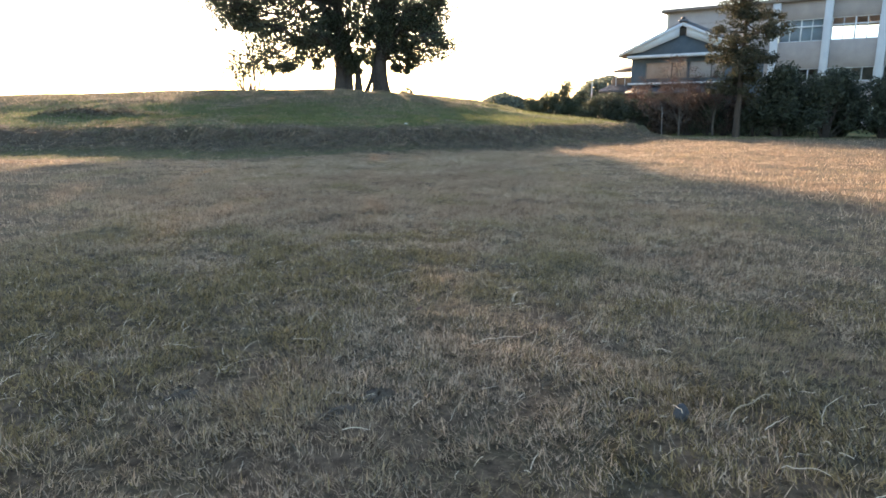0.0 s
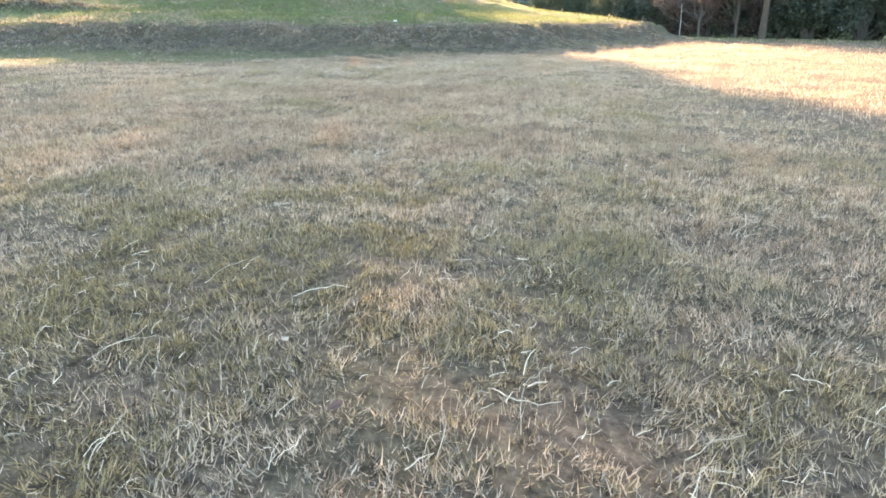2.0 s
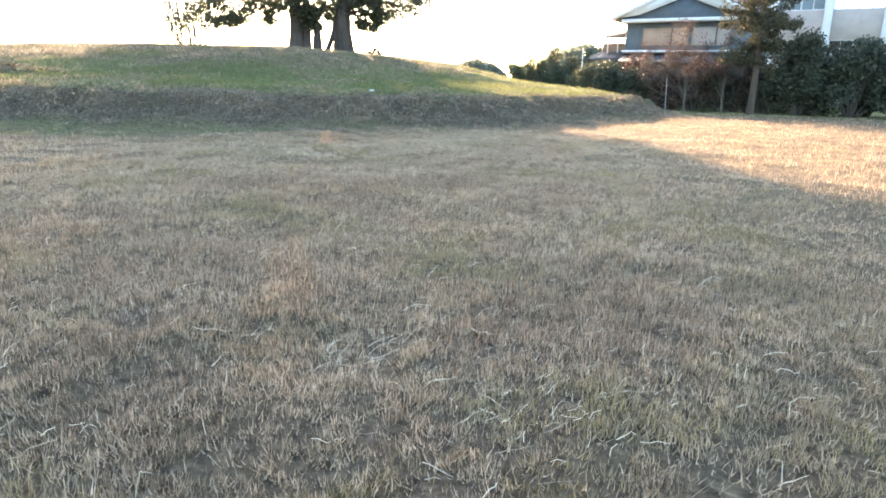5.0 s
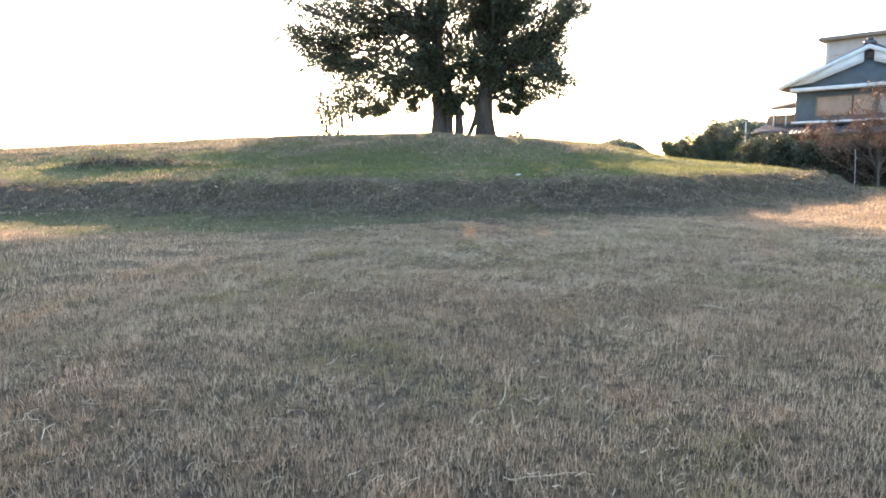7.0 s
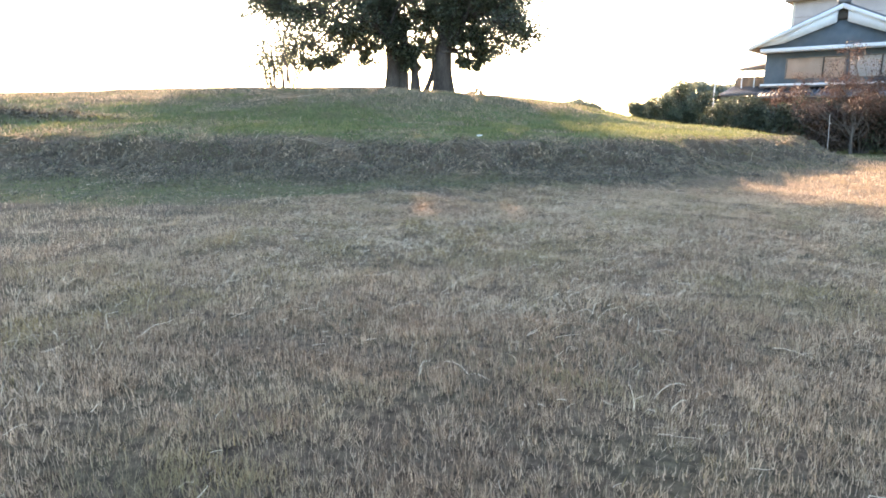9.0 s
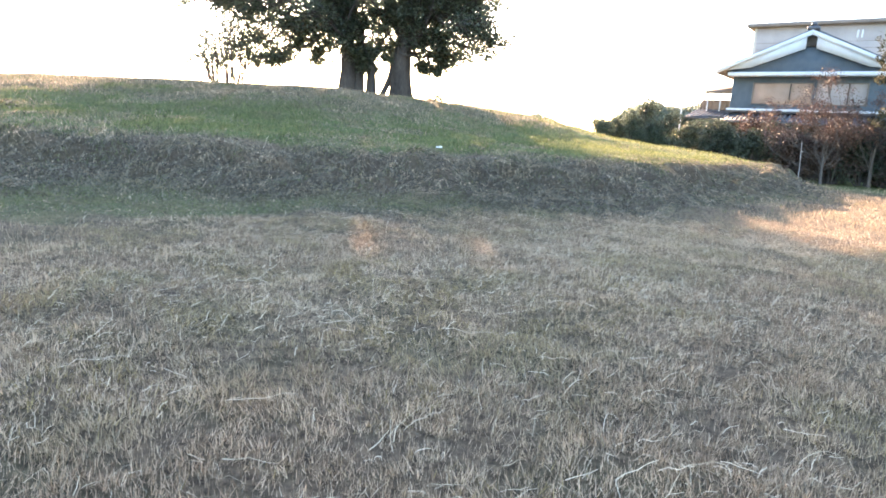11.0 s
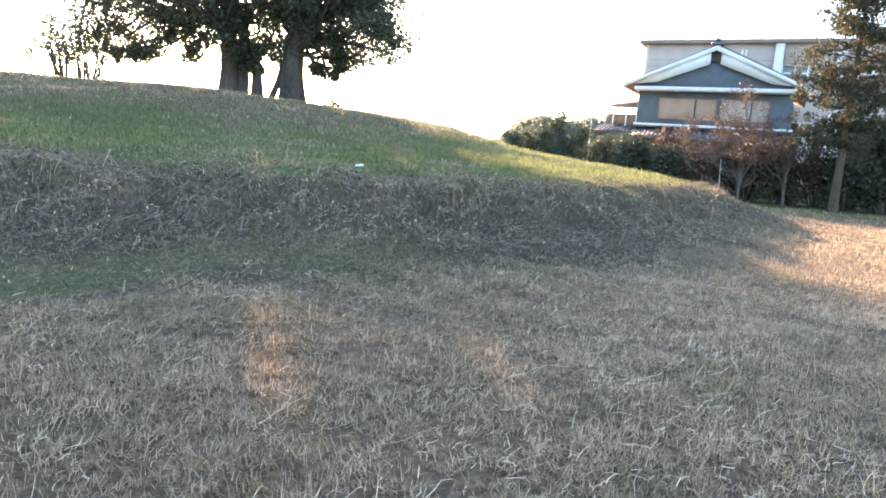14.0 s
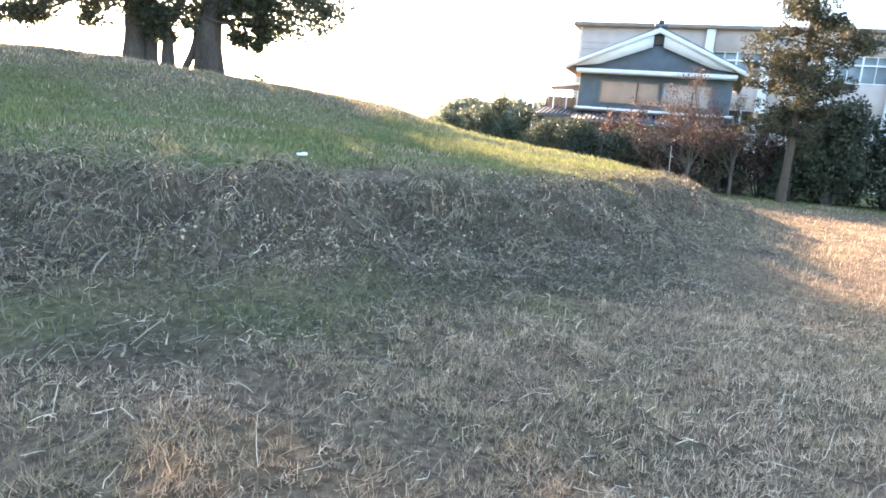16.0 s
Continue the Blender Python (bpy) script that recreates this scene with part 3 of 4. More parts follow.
broadleaf("broadleaf_tree", (-8.68, 53.3), 0.34, 4.6, [(-8.6, 52.6, 6.2, 1.2), (-7.4, 52.8, 5.6, 0.9), (-8.0, 52.9, 4.9, 0.5), (-9.0, 53.2, 5.6, 0.8), (-6.9, 52.6, 6.3, 0.8), (-7.7, 52.4, 7.3, 1.1), (-9.2, 52.2, 7.4, 1.2)] + lobes_in(rng, 9, (-11, -5), (50, 57), (7.2, 14), (1.1, 1.8)), 0.2, 850, rng, "slender dark evergreen tree between two thick trunks", lean=(-0.02, 0.3))
broadleaf("broadleaf_tree", (-7.65, 52.9), 0.24, 3.2, lobes_in(rng, 4, (-9, -6.6), (51.5, 54), (5.6, 8.0), (0.7, 1.1)), 0.22, 500, rng, "thin leaning evergreen stem beside thick trunks", lean=(-0.5, 0.0))
broadleaf("broadleaf_tree", (-7.45, 52.9), 0.19, 2.6, lobes_in(rng, 3, (-6.8, -5.4), (52, 54), (6.4, 8.0), (0.6, 0.9)), 0.2, 400, rng, "thin slanting evergreen stem beside a thick trunk", lean=(0.95, 0.1))
broadleaf("broadleaf_tree", (-8.05, 53.0), 0.22, 2.6, lobes_in(rng, 3, (-10, -8), (51.5, 53), (6.6, 8.4), (0.6, 1.0)), 0.2, 400, rng, "thin upright evergreen stem beside a thick trunk", lean=(0.25, 0.1))
broadleaf("broadleaf_tree", (-6.0, 53.2), 0.56, 7.0, [(-1.1, 52.5, 7.2, 1.2), (-1.6, 52, 6.8, 1.3), (-2.6, 52.5, 7.9, 1.5), (-1.2, 52, 8.6, 1.4), (0.3, 53, 11.6, 0.8), (-0.5, 52.5, 10.9, 1.1), (-4.2, 53.6, 7.9, 1.3), (-2.5, 53.3, 8.2, 0.9), (-2.8, 53.2, 8.9, 0.9), (-1.9, 53, 8.4, 0.8), (-1.7, 53, 7.7, 0.7), (-4.3, 53.4, 7.2, 0.9), (-4.8, 52.3, 5.0, 0.4), (-3.9, 52.3, 4.8, 0.3), (-3.4, 52.2, 5.2, 0.35), (-3.6, 52, 6.6, 1.0), (-2.8, 52, 5.5, 0.6), (-4.4, 52.2, 6.6, 1.1), (-3.2, 52, 6.1, 1.0), (-1.8, 52, 5.9, 1.1), (-0.5, 52, 6.6, 1.1), (-5.2, 51.8, 7.6, 1.4), (-6.4, 51.5, 8.6, 1.5), (-3.2, 51.5, 9.4, 1.5), (-2.2, 52, 10.2, 1.4), (-4.4, 52, 10.6, 1.5), (-3.5, 52, 12, 1.6)]
          + lobes_in(rng, 27, (-9, 1), (48.5, 57), (7.0, 17), (1.2, 2.0), lambda p: in_crown(p, -7.5, 8.6, 7.2, 17)) + lobes_in(rng, 24, (-8, -0.5), (49, 57), (9.8, 16.2), (1.5, 2.1)) + [(-7.6, 53.2, 8.0, 0.9)], 0.19, 880, rng, "large dark evergreen tree with a splayed trunk on the mound", lean=(0.3, 0.1), flare=1.75)


def twiggy_shrub(base, half, tall, stems, leaf, rng, label, thick=0.04, per=60):
    """Many thin stems that fan out of one root, with side twigs and loose leaf tufts towards their ends."""
    x, y = base
    ob = new("shrub")
    ob.location = (x, y, float(height(x, y)))
    tagged(ob, label, "shrub")
    wood, crown = Build(), Build()
    for q in range(stems):
        a = -1 + 2 * (q + rng.uniform()) / stems
        h = tall * rng.uniform(0.6, 1.0) * (1 - 0.3 * abs(a))
        end = np.array([a * half * rng.uniform(0.7, 1.1), rng.normal(0, 0.3 * half), h])
        stem = bent((a * half * 0.35, rng.normal(0, 0.1), -0.15), end, rng, 0.09, 8)
        wood.tube(stem, np.linspace(thick, thick * 0.35, 8), 5)
        for w in range(4):
            s0 = stem[rng.integers(3, 8)]
            tip = s0 + rng.normal(size=3) * (0.22, 0.2, 0.14) * tall * 0.7 + (0, 0, 0.12 * tall)
            twig = bent(s0, tip, rng, 0.12, 5)
            wood.tube(twig, np.linspace(thick * 0.5, thick * 0.25, 5), 4)
            if rng.uniform() < 0.75:
                s = rng.beta(2.5, 1.0, per)
                at = np.stack([np.interp(s, np.linspace(0, 1, 5), twig[:, c]) for c in range(3)], 1)
                crown.leaves(at + rng.normal(size=(per, 3)) * 0.075 * tall * (1, 1, 0.8), leaf, rng, 0.1, 0.5)
    tagged(part("stem_work", wood, M_BARK, ob, smooth=True), kind="stuff")
    part("crown", crown, M_LEAF, ob)
    return ob


twiggy_shrub((-16.5, 52.4), 2.5, 4.9, 26, 0.16, np.random.default_rng(3), "sparse twiggy shrub on the mound's crest", 0.06, 62)
twiggy_shrub((-43.7, 47.5), 0.8, 2.1, 4, 0.06, np.random.default_rng(8), "small bare forked sapling on the mound's crest", 0.04, 3)
twiggy_shrub((-3.9, 53.0), 0.75, 0.75, 9, 0.11, rng, "low scrubby shrub beside the tree", 0.02, 40)


def conifer(base, tall, rng):
    x, y = base
    z = float(height(x, y))
    tree = new("conifer_tree")
    tree.location = (x, y, z)
    tagged(tree, "tall olive conifer with a bare lower trunk", "tree")
    path = bent((0, 0, -0.2), (0.2, 0, tall), rng, 0.012, 12)
    part("trunk", Build().tube(path, np.interp(np.linspace(0, 1, 12), (0, 0.1, 1), (0.25, 0.19, 0.03)), 10), M_CEDAR_BARK, tree, smooth=True)
    limbs, crown = Build(), Build()
    count = 74
    for q in range(count):
        h = 2.7 + (tall - 2.8) * (q + rng.uniform()) / count
        reach = np.interp(h, (2.7, 4.2, 6.0, 8.0, 10.0, tall), (1.4, 2.2, 2.5, 2.3, 1.7, 0.3)) * rng.uniform(0.5, 1.1)
        a = q * 2.4 + rng.normal(0, 0.3)
        start = np.array([0.2 * h / tall, 0, h])
        end = start + (math.cos(a) * reach, math.sin(a) * reach, rng.uniform(-0.7, 0.35))
        limb = bent(start, end, rng, 0.1, 7)
        limb[-2:, 2] += 0.12
        limbs.tube(limb, np.linspace(0.05, 0.014, 7), 5)
        # needles hang in rounded tufts towards the end of each limb, with gaps between
        for w in range(int(4 + reach * 2.2)):
            c = limb[rng.integers(2, 7)] + rng.normal(size=3) * (0.3, 0.3, 0.2)
            k = 62
            d = rng.normal(size=(k, 3))
            d *= (rng.uniform(0.25, 1.0, (k, 1)) ** 0.5) / np.linalg.norm(d, axis=1)[:, None]
            crown.leaves(c + d * rng.uniform(0.22, 0.42) * (1.15, 1.15, 0.8), 0.19, rng, 0.1, 0.32)
    tagged(part("branch_work", limbs, M_CEDAR_BARK, tree, smooth=True), kind="stuff")
    part("crown", crown, M_CEDAR, tree)
    return tree


conifer((19.4, 45.0), 12.8, rng)
rng = np.random.default_rng(21)
broadleaf("maple_tree", (18.9, 48.0), 0.085, 1.9, lobes_in(rng, 13, (16.2, 19.6), (46.8, 49.0), (2.4, 5.2), (0.5, 0.9), lambda p: p[2] < 5.4 - 0.7 * abs(p[0] - 17.6)), 0.085, 180, rng, "half-bare maple with dull red-brown leaves", material=M_MAPLE, bark=M_PALEBARK, twig_r=0.014)
broadleaf("maple_tree", (16.4, 47.8), 0.08, 1.4, lobes_in(rng, 17, (13.6, 18), (46.8, 49.2), (2.0, 6.0), (0.5, 0.9), lambda p: p[2] < 6.2 - 1.0 * abs(p[0] - 15.9)), 0.085, 160, rng, "thin maple with sparse red-brown leaves", material=M_MAPLE, bark=M_PALEBARK, twig_r=0.014)
broadleaf("shrub", (14.3, 51.5), 0.08, 0.6, [(14.3, 51.4, 3.5, 0.6), (13.8, 51.5, 3.1, 0.6), (14.8, 51.5, 3.0, 0.7), (14.3, 51.5, 2.3, 0.9)], 0.13, 420, rng, "rounded shrub with rust-red young leaves", material=M_MAPLE, category="shrub", twig_r=0.015)


def bush(name, at, radii, tall, n, leaf, rng, label, material, lumps=9, ball=1.0):
    """A dense shrub: stems from the ground and leaves on the shells of many lumps."""
    x, y = at
    z = float(height(x, y))
    ob = new(name)
    ob.location = (x, y, z)
    tagged(ob, label, "shrub", {"evergreen_shrub": "shrubs of the field's hedge", "hedge_shrub": "hedge shrubs below the house", "rounded_shrub": "garden shrubs"}.get(name, ""))
    stems, crown = Build(), Build()
    for q in range(lumps):
        a, s = rng.uniform(0, 2 * np.pi), math.sqrt(rng.uniform(0, 1)) * 0.75
        h = tall * (0.12 + 0.72 * ((q + rng.uniform()) / lumps))
        wide = math.sqrt(max(0.15, 1 - (h / tall * 0.9) ** 2))
        c = np.array([math.cos(a) * s * radii[0] * wide, math.sin(a) * s * radii[1] * wide, h])
        stems.tube(bent((c[0] * 0.15, c[1] * 0.15, -0.1), c, rng, 0.06, 5), np.linspace(0.05, 0.015, 5), 5)
        d = rng.normal(size=(n // lumps, 3))
        d /= np.linalg.norm(d, axis=1)[:, None]
        r = min(radii[0], radii[1], tall) * rng.uniform(0.34, 0.52) * ball
        p = c + d * r * rng.uniform(0.45, 1.06, (len(d), 1)) * (1.1, 1.1, 0.95)
        p[:, 2] = np.abs(p[:, 2])
        crown.leaves(p, leaf, rng, 0.1, 0.55)
    tagged(part("stem_work", stems, M_BARK, ob, smooth=True), kind="stuff")
    part("crown", crown, material, ob)
    return ob


for x, y, rx, ry, tall in ((22.6, 45.8, 1.9, 1.6, 5.3), (25.2, 44.8, 1.9, 1.6, 4.9), (23.9, 47.6, 2.0, 1.6, 4.4), (28.2, 43.4, 1.9, 1.7, 4.3), (31.2, 41.8, 2.0, 1.6, 4.8), (34.4, 40.2, 2.2, 1.6, 4.2), (27.0, 46.5, 2.0, 1.6, 4.0), (30.2, 44.6, 2.0, 1.6, 3.8), (37.5, 38.5, 2.2, 1.6, 4.4), (33.2, 43.0, 2.0, 1.6, 4.0), (36.6, 41.2, 2.0, 1.6, 4.4)):
    bush("evergreen_shrub", (x, y), (rx, ry), tall, 8500, 0.2, rng, "tall dense dark-green shrub of the field's hedge", M_DARKLEAF, 24)
for x, y, rx, tall in ((12.6, 51.6, 1.3, 2.5), (13.8, 49.9, 1.5, 2.5), (15.6, 49.4, 1.5, 2.8), (17.4, 49.0, 1.6, 3.0), (19.0, 48.9, 1.6, 3.0), (20.8, 48.2, 1.6, 3.3), (18.2, 50.8, 1.7, 3.7), (15.9, 51.6, 1.6, 3.4), (21.4, 46.9, 1.3, 2.8), (20.6, 50.2, 1.7, 3.9), (23.4, 49.4, 1.8, 4.2)):
    withered = x in (15.6, 17.4, 20.8, 18.2)
    bush("hedge_shrub", (x, y), (rx, 1.1), tall, 5000, 0.145, rng, "withered brown hedge shrub below the house" if withered else "dark untrimmed hedge shrub below the house", M_BROWNLEAF if withered else M_DARKLEAF, 16, 1.12)
for x, y, rx, tall in ((6.4, 54.5, 0.7, 1.5), (7.9, 58.0, 0.9, 2.2), (8.1, 54.6, 0.9, 2.35), (9.5, 55.0, 0.7, 1.9), (10.55, 54.6, 0.9, 2.75), (11.6, 54.4, 0.9, 2.6), (12.8, 54.4, 1.2, 2.75), (7.2, 56.0, 0.7, 1.8)):
    bush("rounded_shrub", (x, y), (rx, rx), tall, 5200, 0.11, rng, "rounded green garden shrub beside the house", M_BUSH, 7, 1.3)
bush("cypress", (9.25, 56.0), (0.75, 0.75), 3.7, 5200, 0.12, rng, "broad upright cypress in the garden", M_BUSH, 20, 1.35)

# small yard things left of the house
post = new("post")
post.location = (11.6, 57.2, 0)
tagged(post, "thin white post in the garden", "post")
part("pole", Build().tube([(0, 0, -0.2), (0, 0, 4.1)], 0.04, 8), M_WHITE, post)
part("cap", Build().box(-0.06, 0.06, -0.06, 0.06, 4.1, 4.16), M_WHITE, post)
stake = new("stake")
stake.location = (14.95, 47.0, 0)
tagged(stake, "thin grey-white garden stake in front of the hedge", "stake")
part("rod", Build().tube([(0.03, 0, -0.2), (0, 0, 1.0), (-0.06, 0, 2.05)], (0.018, 0.018, 0.016), 7), M_CONCRETE, stake)
part("tie", Build().box(-0.05, 0.05, -0.05, 0.05, 1.55, 1.6), M_CONCRETE, stake)
shed = new("garden_shed")
shed.matrix_world = pose(13.0, 55.6, 0, 0, 0, TURN)
tagged(shed, "low cream garden shed with a flat roof", "shed")
part("wall", Build().box(-0.9, 0.9, -0.7, 0.7, -0.1, 2.0), M_PLASTER, shed)
part("roof", Build().box(-1.05, 1.05, -0.85, 0.85, 2.0, 2.12), M_ROOF, shed)

# wooded hill far behind, its haze put into the leaf colour
def far_wood(name, x0, x1, y, profile, n, leaf, label):
    ob = new(name)
    tagged(ob, label, "woods", kind="stuff")
    crown = Build()
    xs = rng.uniform(x0, x1, n)
    tops = np.interp(xs, *profile) * (0.86 + 0.28 * value_noise(xs, xs * 0, 3.2, 21))
    q = rng.uniform(0, 1, n)
    crown.leaves(np.stack([xs, y + rng.uniform(-5, 5, n) + 8 * q, tops * q], 1), leaf, rng, 0.2, 0.8)
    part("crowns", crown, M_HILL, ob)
    return ob


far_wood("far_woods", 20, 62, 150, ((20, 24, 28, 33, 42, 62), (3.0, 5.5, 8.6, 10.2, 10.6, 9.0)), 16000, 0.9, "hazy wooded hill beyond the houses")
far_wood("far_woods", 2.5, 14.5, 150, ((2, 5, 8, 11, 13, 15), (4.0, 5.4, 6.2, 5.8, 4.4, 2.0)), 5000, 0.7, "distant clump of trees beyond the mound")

# scrap of paper on the mound
scrap = new("litter")
scrap.location = (-1.37, 29.1, float(height(-1.37, 29.1)) + 0.02)
tagged(scrap, "crumpled white scrap of litter on the mound's grass", "litter")
part("paper", Build().box(-0.07, 0.04, -0.05, 0.05, -0.03, 0.012, 0.018).box(-0.01, 0.08, -0.035, 0.045, -0.02, 0.024, 0.012), M_PAPER, scrap)

# molehills in the turf


def molehill(x, y, r, tall, rng):
    ob = new("molehill")
    ob.location = (x, y, float(height(x, y)))
    tagged(ob, "small dark molehill of crumbled soil in the turf", "molehill", "molehills in the turf")
    b = Build()
    rings, sides = 7, 18
    pts = [(0, 0, tall)]
    for q in range(1, rings + 1):
        for k in range(sides):
            a = 2 * math.pi * k / sides
            rr = r * q / rings * (1 + rng.normal(0, 0.16))
            pts.append((math.cos(a) * rr, math.sin(a) * rr * 0.8, tall * (1 - (q / rings) ** 1.6) + rng.normal(0, 0.013) - (0.03 if q == rings else 0)))
    tri = [(0, 1 + k, 1 + (k + 1) % sides) for k in range(sides)]
    for q in range(rings - 1):
        for k in range(sides):
            a, c = 1 + q * sides + k, 1 + q * sides + (k + 1) % sides
            tri += [(a, a + sides, c + sides), (a, c + sides, c)]
    b.add(pts, tri)
    part("heap", b, M_SOIL, ob, smooth=True)
    crumbs = Build()
    for q in range(70):
        a, d = rng.uniform(0, 2 * math.pi), r * rng.uniform(0.1, 1.6)
        s = rng.uniform(0.004, 0.011)
        cx, cy, cz = math.cos(a) * d, math.sin(a) * d * 0.8, max(0.0, tall * (1 - (d / r) ** 1.6)) + 0.006
        crumbs.box(cx - s, cx + s, cy - s * 0.8, cy + s * 0.8, cz - s * 0.5, cz + s * 0.8, s * 0.4)
    tagged(part("crumb_work", crumbs, M_SOIL, ob), kind="stuff")
    return ob


for x, y, r, tall in ((1.46, 2.12, 0.1, 0.055), (1.29, 1.93, 0.08, 0.03), (0.34, 2.14, 0.1, 0.022)):
    molehill(x, y, r, tall, rng)


def stone(x, y, radii, turn, rng):
    """An egg-shaped stone with a flattened side and a pitted skin, a third of it in the turf."""
    ob = new("stone")
    ob.matrix_world = pose(x, y, float(height(x, y)), 8, -6, turn)
    tagged(ob, "small rounded blue-grey stone standing in the dry turf", "stone")
    rings, sides = 14, 20
    pts = [(0, 0, -0.3 * radii[2])]
    for q in range(1, rings):
        a = math.pi * q / rings
        for k in range(sides):
            g = 2 * math.pi * k / sides
            n = 1 + 0.09 * math.sin(2.3 * g + 1.7 * q / rings) + 0.05 * math.sin(5 * g + 9 * q / rings) + rng.normal(0, 0.012)
            taper = 1 - 0.22 * q / rings
            pts.append((math.sin(a) * math.cos(g) * radii[0] * n * taper, math.sin(a) * math.sin(g) * radii[1] * n * taper, radii[2] * (0.7 - math.cos(a)) * (1 + 0.03 * math.sin(3 * g))))
    pts.append((0, 0, 1.7 * radii[2]))
    tri = [(0, 1 + (k + 1) % sides, 1 + k) for k in range(sides)]
    for q in range(rings - 2):
        for k in range(sides):
            a, c = 1 + q * sides + k, 1 + q * sides + (k + 1) % sides
            tri += [(a, c, c + sides), (a, c + sides, a + sides)]
    last, base = len(pts) - 1, 1 + (rings - 2) * sides
    tri += [(last, base + k, base + (k + 1) % sides) for k in range(sides)]
    b = Build()
    b.add(pts, tri)
    part("body", b, M_STONE, ob, smooth=True)


stone(3.02, 1.97, (0.045, 0.042, 0.055), 30, np.random.default_rng(4))


def fallen_leaf(x, y, long, turn, material, label):
    """A curled leaf blade with its stalk, lying in the turf."""
    ob = new("fallen_leaf")
    ob.matrix_world = pose(x, y, float(height(x, y)) + 0.05, 12, -8, turn)
    tagged(ob, label, "leaf", "fallen leaves in the turf")
    n, m = 8, 5
    pts = []
    for q in range(n):
        s = q / (n - 1)
        half = 0.34 * long * math.sin(math.pi * min(1, s * 0.94 + 0.05)) ** 0.8
        for k in range(m):
            c = -1 + 2 * k / (m - 1)
            pts.append((s * long, c * half, 0.22 * long * c * c * (0.4 + 0.6 * s) + 0.15 * long * (s - 0.5) ** 2))
    tri = []
    for q in range(n - 1):
        for k in range(m - 1):
            a = q * m + k
            tri += [(a, a + 1, a + m + 1), (a, a + m + 1, a + m)]
    b = Build()
    b.add(pts, tri)
    part("blade", b, material, ob, smooth=True)
    part("stalk", Build().tube([(-0.35 * long, 0, 0.02 * long), (0, 0, 0.04 * long), (0.9 * long, 0, 0.05 * long)], (0.0016, 0.0014, 0.0006), 5), material, ob)


fallen_leaf(1.5, 3.65, 0.06, 40, M_MAPLE, "curled red-brown fallen leaf in the dry turf")
fallen_leaf(-0.88, 11.12, 0.075, 100, M_MAPLE, "dark brown fallen leaf standing in the stubble")
fallen_leaf(0.53, 12.05, 0.06, 200, M_PAPERLEAF, "pale bleached fallen leaf on the stubble")
fallen_leaf(1.25, 2.07, 0.04, 200, M_PAPERLEAF, "small white bleached leaf beside a molehill")
fallen_leaf(1.17, 4.19, 0.05, 310, M_PAPERLEAF, "pale tan fallen leaf on the dry turf")

# ---- grass, straw and weeds ----
rng = np.random.default_rng(5)


def scatter(n, x0, x1, y0, y1, soft=1.6):
    """Points over an oblong of the plan that thin out towards its edges."""
    x, y = rng.uniform(x0 - soft, x1 + soft, n), rng.uniform(y0 - soft, y1 + soft, n)
    inside = np.minimum(np.minimum(x - x0, x1 - x), np.minimum(y - y0, y1 - y)) / soft
    k = rng.uniform(0, 1, n) < np.clip(0.5 + 0.5 * inside, 0, 1)
    return x[k], y[k]


def blades(b, x, y, tall, wide, lean=0.6, bend=True):
    """Grass blades at x, y: tapering slips that lean at random; with a kink where bend."""
    n = len(x)
    z = height(x, y) - 0.008
    a = rng.uniform(0, 2 * np.pi, n)
    w = np.stack([np.cos(a), np.sin(a), 0 * a], 1) * (np.broadcast_to(wide, (n,)) * rng.uniform(0.6, 1.3, n))[:, None] / 2
    g = 9 * value_noise(x, y, 0.3, 71) + rng.normal(0, 1.5, n)
    l = np.abs(rng.normal(0, lean, n)) * tall
    tip = np.stack([np.cos(g) * l, np.sin(g) * l, tall * rng.uniform(0.55, 1.1, n)], 1)
    o = np.stack([x, y, z], 1)
    if not bend:
        b.add(np.stack([o - w, o + w, o + tip], 1), np.arange(n)[:, None] * 3 + (0, 1, 2))
        return
    mid = tip * (0.42, 0.42, 0.62)
    v = np.stack([o - w, o + w, o + mid - w * 0.8, o + mid + w * 0.8, o + tip], 1)
    k = np.arange(n)[:, None] * 5
    b.add(v, np.concatenate([k + (0, 1, 3), k + (0, 3, 2), k + (2, 3, 4)]))


